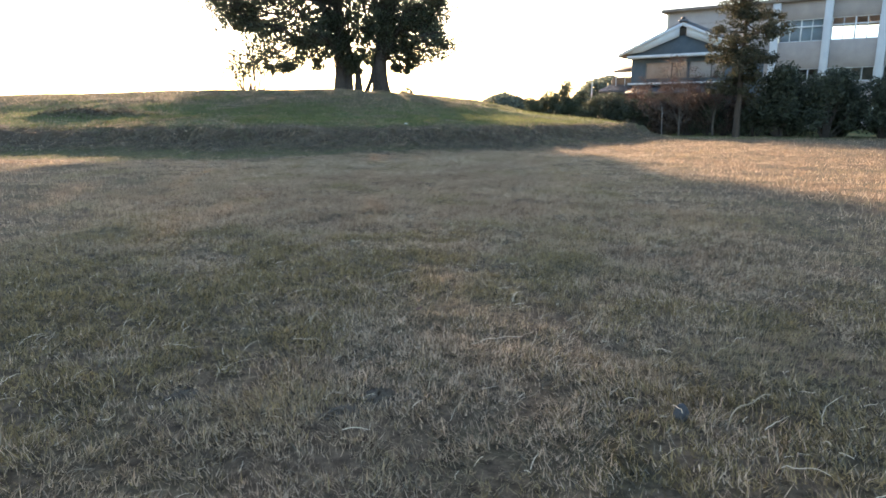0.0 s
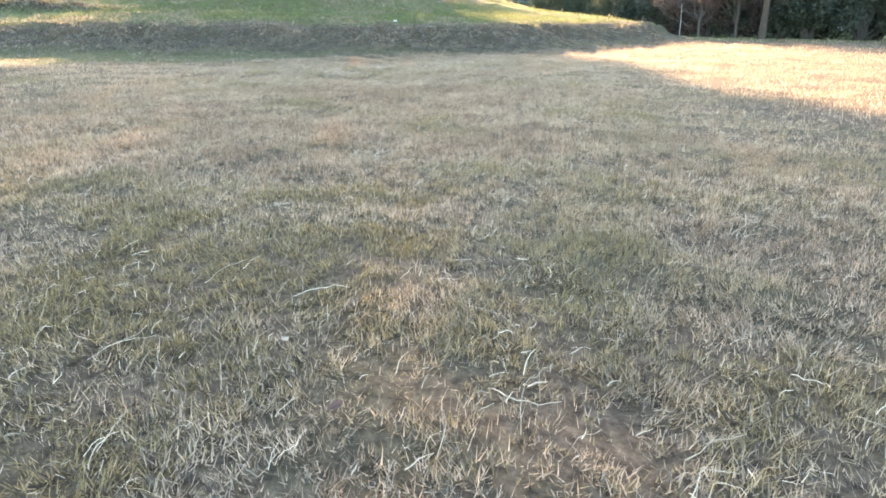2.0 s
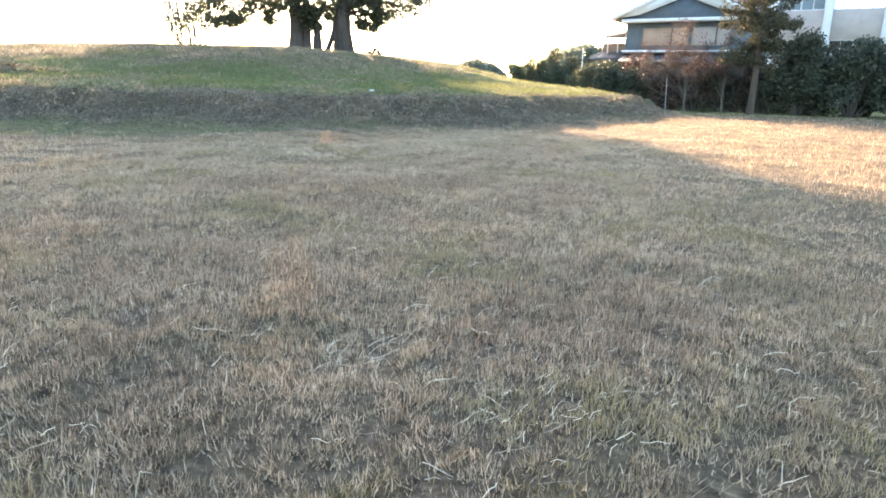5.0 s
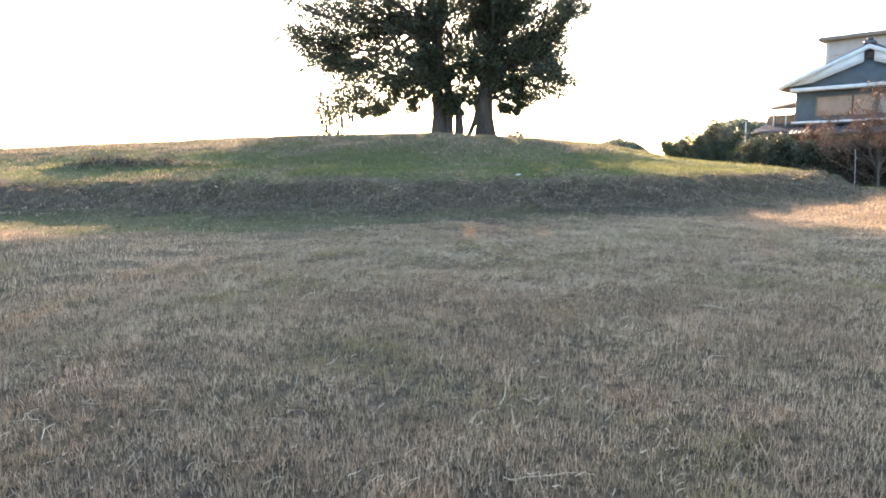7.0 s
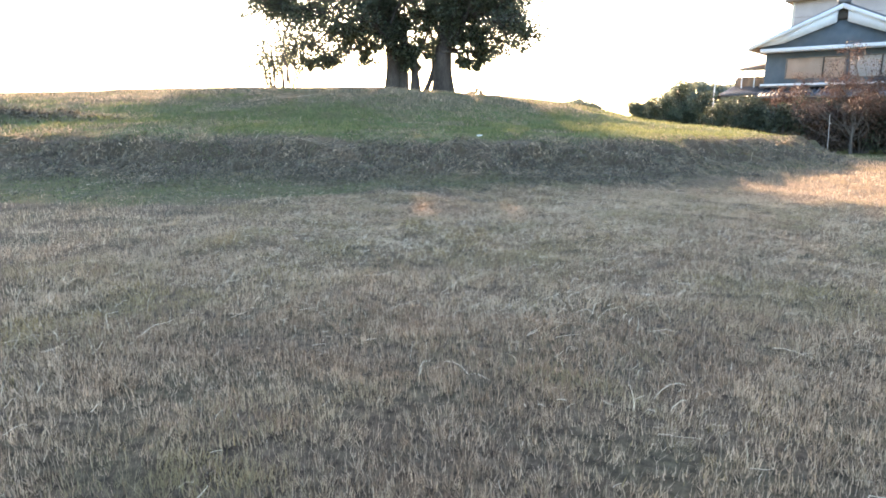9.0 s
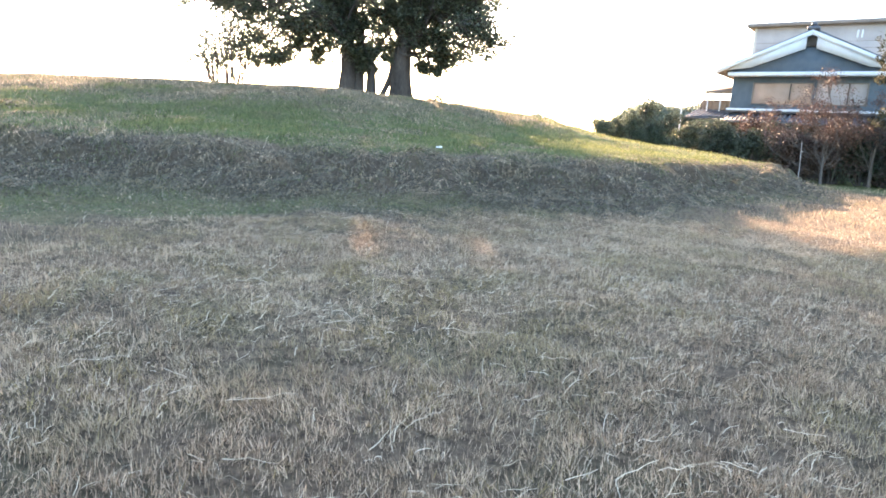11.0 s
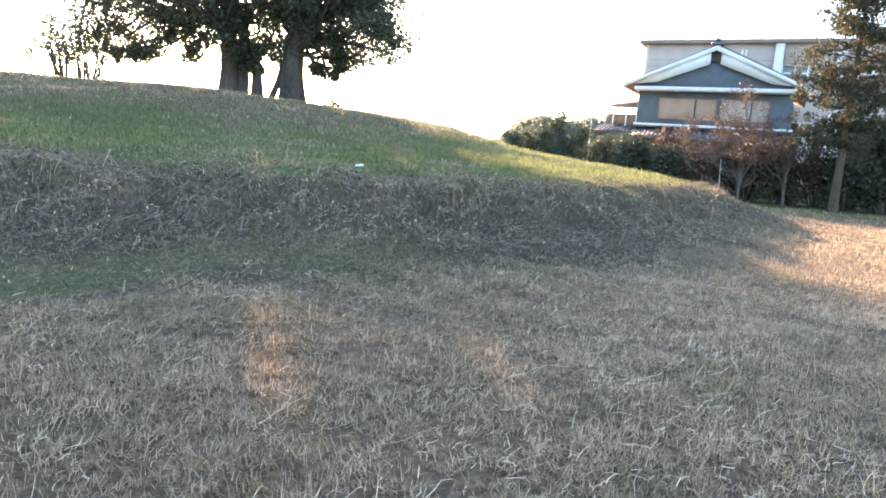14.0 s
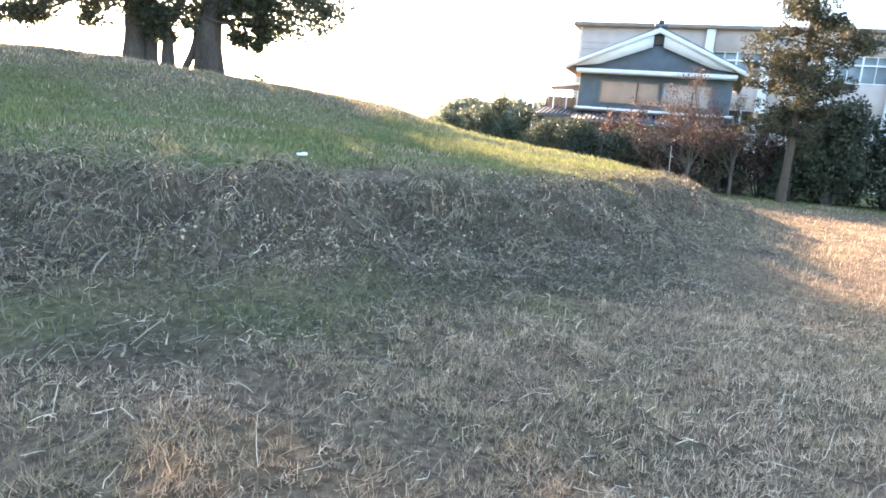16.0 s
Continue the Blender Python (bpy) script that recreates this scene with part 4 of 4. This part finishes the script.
def stalks(b, x, y, long, wide, rise, n=5):
    """Long curved dry stalks, lying or half risen."""
    m = len(x)
    g = rng.uniform(0, 2 * np.pi, m)
    turn = rng.normal(0, 0.5, m)
    kink = rng.integers(1, n, m)
    s = np.linspace(0, 1, n)
    px, py, pz = [], [], []
    cx, cy, cz = x.copy(), y.copy(), np.zeros(m)
    up = rng.uniform(0.0, 1.0, m) * rise
    for q in range(n):
        px.append(cx.copy()), py.append(cy.copy()), pz.append(cz.copy())
        tilt = up * (1 - 1.1 * s[q]) + rng.normal(0, 0.25, m)
        step = long / (n - 1)
        cx, cy, cz = cx + np.cos(g) * np.cos(tilt) * step, cy + np.sin(g) * np.cos(tilt) * step, np.maximum(cz + np.sin(tilt) * step, 0)
        g = g + turn / n + rng.normal(0, 0.1, m) + np.where(kink == q, rng.normal(0, 1.1, m), 0)
    P = np.stack([np.stack(px, 1), np.stack(py, 1), np.stack(pz, 1)], 2)
    P[:, :, 2] += height(P[:, :, 0], P[:, :, 1]) + rng.uniform(0.01, 0.05, m)[:, None]
    d = np.gradient(P, axis=1)
    side = np.stack([-d[:, :, 1], d[:, :, 0], 0 * d[:, :, 0]], 2)
    side /= np.linalg.norm(side, axis=2)[:, :, None] + 1e-6
    side[:, :, 2] = 0.7
    w = side * (np.broadcast_to(wide, (m,)) * rng.uniform(0.6, 1.4, m))[:, None, None] / 2 * (1 - 0.5 * s)[None, :, None]
    v = np.stack([P - w, P + w], 2)
    k = (np.arange(m)[:, None, None] * (2 * n) + np.arange(n - 1)[None, :, None] * 2).reshape(-1, 1)
    b.add(v, np.concatenate([k + (0, 1, 3), k + (0, 3, 2)]))


def keep(x, y, chance):
    k = rng.uniform(0, 1, len(x)) < chance
    return x[k], y[k]


def field_mask(x, y):
    return np.clip((mound_radius(x, y) - foot_edge(x) + 0.35 + 0.7 * (value_noise(x, y, 0.9, 12) - 0.5)) / 0.7, 0, 1)


RUSTY = ((-0.44, 8.56, 0.4), (2.72, 8.92, 0.5), (1.37, 8.0, 0.35), (-1.4, 14.6, 0.6), (1.16, 14.96, 0.7), (2.96, 10.3, 0.5), (0.2, 13.2, 0.9), (2.4, 13.6, 0.8), (-1.42, 14.59, 0.35), (-0.12, 14.78, 0.5), (0.71, 14.91, 0.4))


def kind_at(x, y):
    """What grows at a place: low is rusty, high is green."""
    k = value_noise(x, y, 1.7, 35) * 0.5 + value_noise(x, y, 0.5, 36) * 0.5
    for cx, cy, r in RUSTY:
        k = k - 0.27 * np.exp(-((x - cx) ** 2 + (y - cy) ** 2) / r ** 2)
    return k - 0.13 * np.exp(-((y - 12.5) / 3.2) ** 2) - 0.10 * np.clip((y - 15.5) / 3, 0, 1) + 0.15 * np.clip((6 - y) / 3, 0, 1)


def hollows(x, y):
    """Thins the matted growth out over the hollows of the rougher stretches."""
    n = 0.6 * value_noise(x, y, 0.55, 95) + 0.4 * value_noise(x, y, 0.24, 96)
    return 1 - np.interp(y, (5.5, 8, 14, 17), (1, 0.1, 0.1, 1)) * (1 - np.clip(3.2 * (n - 0.26), 0.5, 1))


dry, rust, green, olive, straw, weeds = (Build() for _ in range(6))
# field: near the walked line, then wider belts with fewer and broader blades
for n, (x0, x1, y0, y1), tall, wide, bend in ((220000, (-4.5, 6.5, 0.2, 9.5), 0.07, 0.0052, False), (330000, (-5.5, 5.5, 9.5, 27), 0.075, 0.0052, False),
                                              (110000, (-12, -5, 4, 26), 0.09, 0.008, False), (130000, (6, 15, 3, 36), 0.09, 0.009, False),
                                              (70000, (-30, -11, 4, 26), 0.11, 0.016, False), (90000, (8, 34, 8, 46), 0.11, 0.018, False)):
    x, y = scatter(n, x0, x1, y0, y1)
    tuft = value_noise(x, y, 0.12, 31) * 0.45 + value_noise(x, y, 0.4, 32) * 0.55
    x, y = keep(x, y, field_mask(x, y) * hollows(x, y) * np.clip(0.12 + 2.2 * (tuft - 0.3), 0.08, 1))
    size = 0.35 + 1.3 * (0.5 * value_noise(x, y, 0.14, 33) + 0.5 * value_noise(x, y, 0.37, 37)) * (0.35 + value_noise(x, y, 1.3, 34))
    kind = kind_at(x, y)
    pick = kind + rng.normal(0, 0.14, len(x))
    pick = pick + rng.normal(0, 0.08, len(x))
    g, r = pick > 0.8, pick < 0.28
    blades(olive, x[g], y[g], tall * size[g] * 0.7, wide, 0.5, bend)
    blades(rust, x[r], y[r], tall * size[r] * 1.15, wide, 0.28, bend)
    o = ~(g | r)
    blades(dry, x[o], y[o], tall * size[o], wide, 0.5, bend)
for n, (x0, x1, y0, y1), long, wide in ((13000, (-4.5, 6.5, 0.4, 24), 0.10, 0.003), (1500, (-4.5, 6.5, 0.4, 24), 0.2, 0.003), (2000, (-14, 14, 2, 32), 0.15, 0.0035), (20000, (-5, 7, 0.4, 25), 0.055, 0.003), (6000, (-6, 6, 15, 25), 0.16, 0.0028), (9000, (-6, 6, 17, 25), 0.08, 0.0034)):
    x, y = scatter(n, x0, x1, y0, y1)
    x, y = keep(x, y, field_mask(x, y) * np.clip(2.2 * value_noise(x, y, 1.1, 41) - 0.3, 0.1, 1))
    stalks(straw, x, y, long * rng.uniform(0.5, 1.4, len(x)), wide, 1.25)
# litter: scraps of dead leaf, bark and stem that cover the scarp and its foot
for n, (x0, x1, y0, y1), long, wide in ((420000, (-8.5, 7, 20.8, 30), 0.075, 0.0085), (60000, (-22, -8, 19, 28), 0.12, 0.018), (50000, (5, 13, 25, 38), 0.12, 0.016)):
    x, y = scatter(n, x0, x1, y0, y1, 1.0)
    rr = mound_radius(x, y) + 1.0 * (value_noise(x, y, 1.1, 11) - 0.5)
    lump = 0.5 * value_noise(x, y, 0.12, 111) + 0.5 * value_noise(x, y, 0.3, 112)
    band = np.clip((rr - 21.1) / 0.7, 0, 1) * (1 - 0.85 * np.clip((rr - 23.9) / 0.5, 0, 1) * np.clip((1 - x) / 3, 0, 1)) * np.clip((foot_edge(x) + 0.4 - rr) / 0.6, 0, 1)
    x, y = keep(x, y, band * np.clip(0.25 + 3.2 * (lump - 0.36), 0.12, 1))
    m = len(x)
    g = rng.uniform(0, 2 * np.pi, m)
    l = long * rng.uniform(0.3, 1.3, m)
    o = np.stack([x, y, height(x, y) + rng.uniform(0.0, 0.05, m)], 1)
    tip = np.stack([x + np.cos(g) * l, y + np.sin(g) * l, np.zeros(m)], 1)
    tip[:, 2] = height(tip[:, 0], tip[:, 1]) + np.abs(rng.normal(0.01, 0.03, m))
    w = np.stack([-np.sin(g), np.cos(g), rng.normal(0, 0.6, m)], 1) * (wide * rng.uniform(0.5, 1.5, m))[:, None] / 2
    tri = np.stack([o - w, o + w, tip], 1)
    kind = value_noise(x, y, 0.5, 113) * 0.5 + rng.uniform(0, 0.5, m)
    for build, pick in ((green, kind < 0.24), (weeds, (kind >= 0.24) & (kind < 0.66)), (dry, kind >= 0.66)):
        build.add(tri[pick], np.arange(pick.sum())[:, None] * 3 + (0, 1, 2))
# bleached drifts of cut grass and arching vines at the steep foot
for cx, cy, r, n in ((0.6, 8.2, 0.6, 110), (1.9, 7.9, 0.6, 110), (1.2, 9.0, 0.7, 90), (-1.2, 15.0, 0.5, 90), (0.1, 15.2, 0.4, 70), (-1.4, 17.8, 0.4, 90), (-0.7, 17.95, 0.4, 80), (-2.2, 21.2, 0.6, 80), (1.6, 19.4, 0.6, 90)):
    stalks(straw, cx + rng.normal(0, r * 0.6, n), cy + rng.normal(0, r * 0.6, n), 0.14 * rng.uniform(0.5, 1.5, n), 0.0024, 0.7)
for n, x0, x1, lo, hi, long in ((520, -8, 9, 21.2, 22.6, 0.36), (240, -7, -1, 20.9, 22.4, 0.5), (420, -8, 8, 22.0, 24.2, 0.3)):
    x = rng.uniform(x0, x1, n)
    y = MOUND_Y - np.sqrt(np.maximum(rng.uniform(lo, hi, n) ** 2 - np.maximum(x - MOUND_X, 0) ** 2, 1))
    x, y = keep(x, y, np.clip(2.2 * value_noise(x, y, 1.3, 42) - 0.35, 0.05, 1))
    for build, q in ((straw, 0), (dry, 1), (weeds, 2)):
        stalks(build, x[q::3], y[q::3], long * rng.uniform(0.4, 1.3, len(x[q::3])), 0.0042, 0.75, 9)
for n, x0, x1, y0, y1 in ((60, -2.8, 1.6, 16.0, 19.6), (60, -3.2, 2.6, 13.8, 16.4), (16, -1, 2.4, 10.6, 13), (20, -1.2, 3.6, 2.4, 5.0), (24, -3, 3, 20, 23)):
    stalks(straw, rng.uniform(x0, x1, n), rng.uniform(y0, y1, n), rng.uniform(0.2, 0.5, n), 0.0032, 0.6, 9)
# standing stubble, upright and close, in the stretches where the mower left it longer
for n, (x0, x1, y0, y1), tall, wide, red in ((190000, (-4.5, 5.5, 8.6, 16.5), 0.085, 0.0046, 0.42), (60000, (0.5, 6.5, 18.5, 25), 0.10, 0.005, 0.12), (40000, (-9, -4, 13, 20), 0.10, 0.008, 0.25)):
    x, y = scatter(n, x0, x1, y0, y1)
    x, y = keep(x, y, field_mask(x, y) * np.clip(2.6 * (0.5 * value_noise(x, y, 0.09, 101) + 0.5 * value_noise(x, y, 0.45, 102)) - 0.6, 0.05, 1))
    r = value_noise(x, y, 0.8, 103) * 0.6 + rng.uniform(0, 0.4, len(x)) < red
    blades(rust, x[r], y[r], tall * rng.uniform(0.6, 1.15, r.sum()), wide, 0.18, False)
    blades(dry, x[~r], y[~r], tall * rng.uniform(0.6, 1.15, (~r).sum()), wide, 0.2, False)
# thick pale stems fallen across the stone
stalks(straw, rng.uniform(2.85, 3.4, 14), rng.uniform(1.5, 1.95, 14), rng.uniform(0.12, 0.3, 14), 0.0055, 0.7, 9)
# tussocks: fans of blades from one root
cx, cy = scatter(27000, -4.2, 6.0, 0.6, 25)
cx, cy = keep(cx, cy, field_mask(cx, cy) * hollows(cx, cy) * np.clip(0.2 + 1.3 * value_noise(cx, cy, 0.7, 91), 0, 1))
mood = kind_at(cx, cy) + rng.normal(0, 0.1, len(cx))
big = rng.uniform(0.6, 1.5, len(cx))
for build, pick, count, tall, spread, wide in ((olive, mood > 0.68, 26, 0.045, 0.05, 0.0046), (rust, mood < 0.26, 22, 0.08, 0.028, 0.0042), (dry, (mood >= 0.26) & (mood <= 0.68), 20, 0.065, 0.034, 0.0042)):
    n = int(pick.sum())
    x0, y0, b0 = (np.repeat(a[pick], count) for a in (cx, cy, big))
    a, r = rng.uniform(0, 2 * np.pi, n * count), np.sqrt(rng.uniform(0, 1, n * count)) * spread * b0
    x, y = x0 + np.cos(a) * r, y0 + np.sin(a) * r
    h = tall * b0 * rng.uniform(0.5, 1.15, n * count)
    out = (r / spread * 0.34 + rng.normal(0, 0.16, n * count)) * h
    out = out * np.interp(y0, (5, 8, 14, 17), (1.2, 1, 1, 1.35))
    h = h * np.interp(y0, (5, 8, 14, 17), (0.8, 1, 1, 0.8))
    g = a + rng.normal(0, 0.5, n * count)
    root = np.stack([x, y, height(x, y) - 0.01], 1)
    side = rng.uniform(0, np.pi, n * count)
    w = np.stack([np.cos(side), np.sin(side), 0 * side], 1) * wide / 2
    build.add(np.stack([root - w, root + w, root + np.stack([np.cos(g) * out, np.sin(g) * out, h], 1)], 1), np.arange(n * count)[:, None] * 3 + (0, 1, 2))
# low turf: short slips close together in lumpy mats, half upright, with dark gaps between
for n, (x0, x1, y0, y1), long, wide in ((700000, (-3.0, 5.2, 0.8, 9.5), 0.05, 0.0064), (640000, (-4.5, 4.5, 9.5, 25), 0.052, 0.0058)):
    x, y = scatter(n, x0, x1, y0, y1, 1.0)
    lump = 0.4 * value_noise(x, y, 0.07, 81) + 0.35 * value_noise(x, y, 0.16, 82) + 0.25 * value_noise(x, y, 0.45, 84)
    chance = field_mask(x, y) * np.clip(0.16 + 4.0 * (lump - 0.36), 0.07, 1)
    k = rng.uniform(0, 1, len(x)) < chance
    x, y, lump = x[k], y[k], lump[k]
    m = len(x)
    o = np.stack([x, y, height(x, y) - 0.006 + 0.075 * np.clip(lump - 0.42, 0, 1)], 1)
    g = 9 * value_noise(x, y, 0.25, 83) + rng.normal(0, 1.3, m)
    l = long * rng.uniform(0.4, 1.3, m) * np.interp(y, (5, 8, 14, 17), (1.15, 1, 1, 1.45))
    up = np.abs(rng.normal(0.0, 0.48, m)) + np.interp(y, (4, 8, 15, 18), (0.28, 0.7, 0.7, 0.12))
    d = np.stack([np.cos(g) * np.cos(up) * l, np.sin(g) * np.cos(up) * l, np.sin(up) * l * (0.5 + lump)], 1)
    side = g + np.pi / 2 + rng.normal(0, 0.8, m)
    w = np.stack([np.cos(side), np.sin(side), 0 * side], 1) * wide / 2
    kind = kind_at(x, y) + rng.normal(0, 0.14, m)
    tri = np.stack([o - w, o + w, o + d], 1)
    deep = rng.uniform(0, 1, m) < np.interp(y, (4, 7), (0.2, 0.09))
    for build, pick in ((weeds, deep), (olive, ~deep & (kind > 0.64)), (rust, ~deep & (kind < 0.34)), (dry, ~deep & (kind >= 0.34) & (kind <= 0.64))):
        build.add(tri[pick], np.arange(pick.sum())[:, None] * 3 + (0, 1, 2))
# mound: green sod, denser where it is passed nearest, with dry tufts
for n, (x0, x1, y0, y1), tall, wide in ((170000, (-14, 10, 24, 38), 0.09, 0.012), (120000, (-34, 13, 24, 50), 0.11, 0.024)):
    x, y = scatter(n, x0, x1, y0, y1)
    rr = mound_radius(x, y)
    x, y = keep(x, y, np.clip((21.7 - rr + 2.4 * (value_noise(x, y, 1.1, 11) - 0.5)) / 0.8, 0, 1) * np.clip(0.3 + 1.3 * value_noise(x, y, 0.7, 51), 0, 1))
    pick = value_noise(x, y, 1.9, 52) * 0.6 + value_noise(x, y, 0.6, 53) * 0.4 + rng.normal(0, 0.12, len(x)) - 0.28 * np.clip((14.8 - mound_radius(x, y)) / 2.5, 0, 1) + 0.3 * np.clip(x / 4, 0, 1)
    size = 0.6 + 0.8 * value_noise(x, y, 0.6, 54)
    g = pick > 0.42
    blades(green, x[g], y[g], tall * size[g], wide, 0.6, False)
    d = ~g & (rng.uniform(0, 1, len(x)) < 0.4)
    blades(dry, x[d], y[d], tall * size[d], wide, 0.8, False)
    blades(weeds, x[~g & ~d], y[~g & ~d], tall * size[~g & ~d], wide, 0.8, False)
# green strip at the mound's foot: low sod with dark dead weeds and a few curled leaves in it
for n, (x0, x1, y0, y1), tall, wide in ((90000, (-9, 5, 18, 28), 0.06, 0.008), (60000, (-32, -8, 17, 28), 0.08, 0.016)):
    x, y = scatter(n, x0, x1, y0, y1)
    rr = mound_radius(x, y)
    x, y = keep(x, y, np.clip((foot_edge(x) + 1.2 * (value_noise(x, y, 1.1, 11) - 0.5) - rr) / 0.7, 0, 1) * np.clip((rr - 23.6) / 0.8, 0, 1) * np.clip(0.2 + 0.8 * value_noise(x, y, 0.6, 55), 0, 1))
    pick = value_noise(x, y, 0.7, 56) + rng.normal(0, 0.15, len(x))
    g, d = pick > 0.46, pick < 0.14
    blades(green, x[g], y[g], tall, wide, 0.7, False)
    blades(dry, x[d], y[d], tall * 0.9, wide * 0.8, 1.0, False)
    w = ~(g | d)
    blades(weeds, x[w], y[w], tall, wide, 1.0, False)
# turned earth of the bank: clods and dead roots
x, y = scatter(14000, -20, -13, 28.8, 32)
x, y = keep(x, y, ridge(x, y))
weeds.leaves(np.stack([x, y, height(x, y) + rng.uniform(-0.02, 0.05, len(x))], 1), 0.09, rng, 0.2, 0.8, 0.5)
stalks(weeds, x[:2500], y[:2500], 0.3 * rng.uniform(0.4, 1.3, min(2500, len(x))), 0.012, 1.0)
# steep foot of the mound: tangled dead weeds, short dry blades and curled scraps of leaf
for n, (x0, x1, y0, y1), long, wide in ((115000, (-12, 11, 21, 38), 0.125, 0.0055), (1800, (-10, 10, 20, 38), 0.38, 0.005), (36000, (-34, 14, 20, 42), 0.25, 0.011)):
    x, y = scatter(n, x0, x1, y0, y1)
    rr = mound_radius(x, y) + 2.0 * (value_noise(x, y, 1.1, 11) - 0.5)
    x, y = keep(x, y, np.clip(1.3 - np.abs(rr - 22.75) / 2.0, 0, 1) * np.clip(0.3 + 1.4 * value_noise(x, y, 0.6, 62), 0, 1))
    stalks(weeds, x, y, long * rng.uniform(0.5, 1.4, len(x)), wide, 1.0)
x, y = scatter(300000, -16, 12, 20, 40)
rr = mound_radius(x, y)
x, y = keep(x, y, np.clip(1.3 - np.abs(rr - 22.9) / 2.1, 0, 1) * np.clip(1.6 * value_noise(x, y, 0.5, 61), 0, 1))
pick = value_noise(x, y, 0.8, 63) + rng.normal(0, 0.2, len(x))
blades(weeds, x[pick < 0.55], y[pick < 0.55], 0.11, 0.009, 0.9, False)
blades(dry, x[pick >= 0.92], y[pick >= 0.92], 0.10, 0.008, 0.9, False)
mid = (pick >= 0.55) & (pick < 0.8)
blades(green, x[mid], y[mid], 0.07, 0.009, 0.8, False)
x, y = scatter(22000, -14, 11, 20, 38)
rr = mound_radius(x, y)
x, y = keep(x, y, np.clip(1.2 - np.abs(rr - 22.3) / 1.5, 0, 1))
at = np.stack([x, y, height(x, y) + rng.uniform(0.01, 0.12, len(x))], 1)
pale = value_noise(x, y, 0.9, 64) + rng.normal(0, 0.2, len(x)) > 0.62
weeds.leaves(at[~pale], 0.06, rng, 0.3, 0.6, 0.5)
dry.leaves(at[pale], 0.05, rng, 0.3, 0.5, 0.7)
x, y = scatter(2200, -13, 11, 20, 38)
rr = mound_radius(x, y)
x, y = keep(x, y, np.clip(1.2 - np.abs(rr - 22.3) / 1.5, 0, 1))
stalks(straw, x, y, 0.18 * rng.uniform(0.4, 1.5, len(x)), 0.004, 1.3)

for name, build, material, label in (("dry_grass", dry, M_DRY, "short matted dry tan grass on the field"), ("rusty_grass", rust, M_RUST, "patches of rust-brown dry grass"), ("green_grass", green, M_GREEN, "short green grass on the mound and at its foot"), ("olive_grass", olive, M_OLIVE, "low olive-green tufts in the dry field"),
                                     ("straw", straw, M_STRAW, "scattered bleached straw stalks on the turf"), ("dead_weeds", weeds, M_WEED, "tangled dead brown weeds on the mound's steep foot")):
    tagged(new(name, build.mesh(name, material)), label, "grass", kind="stuff")
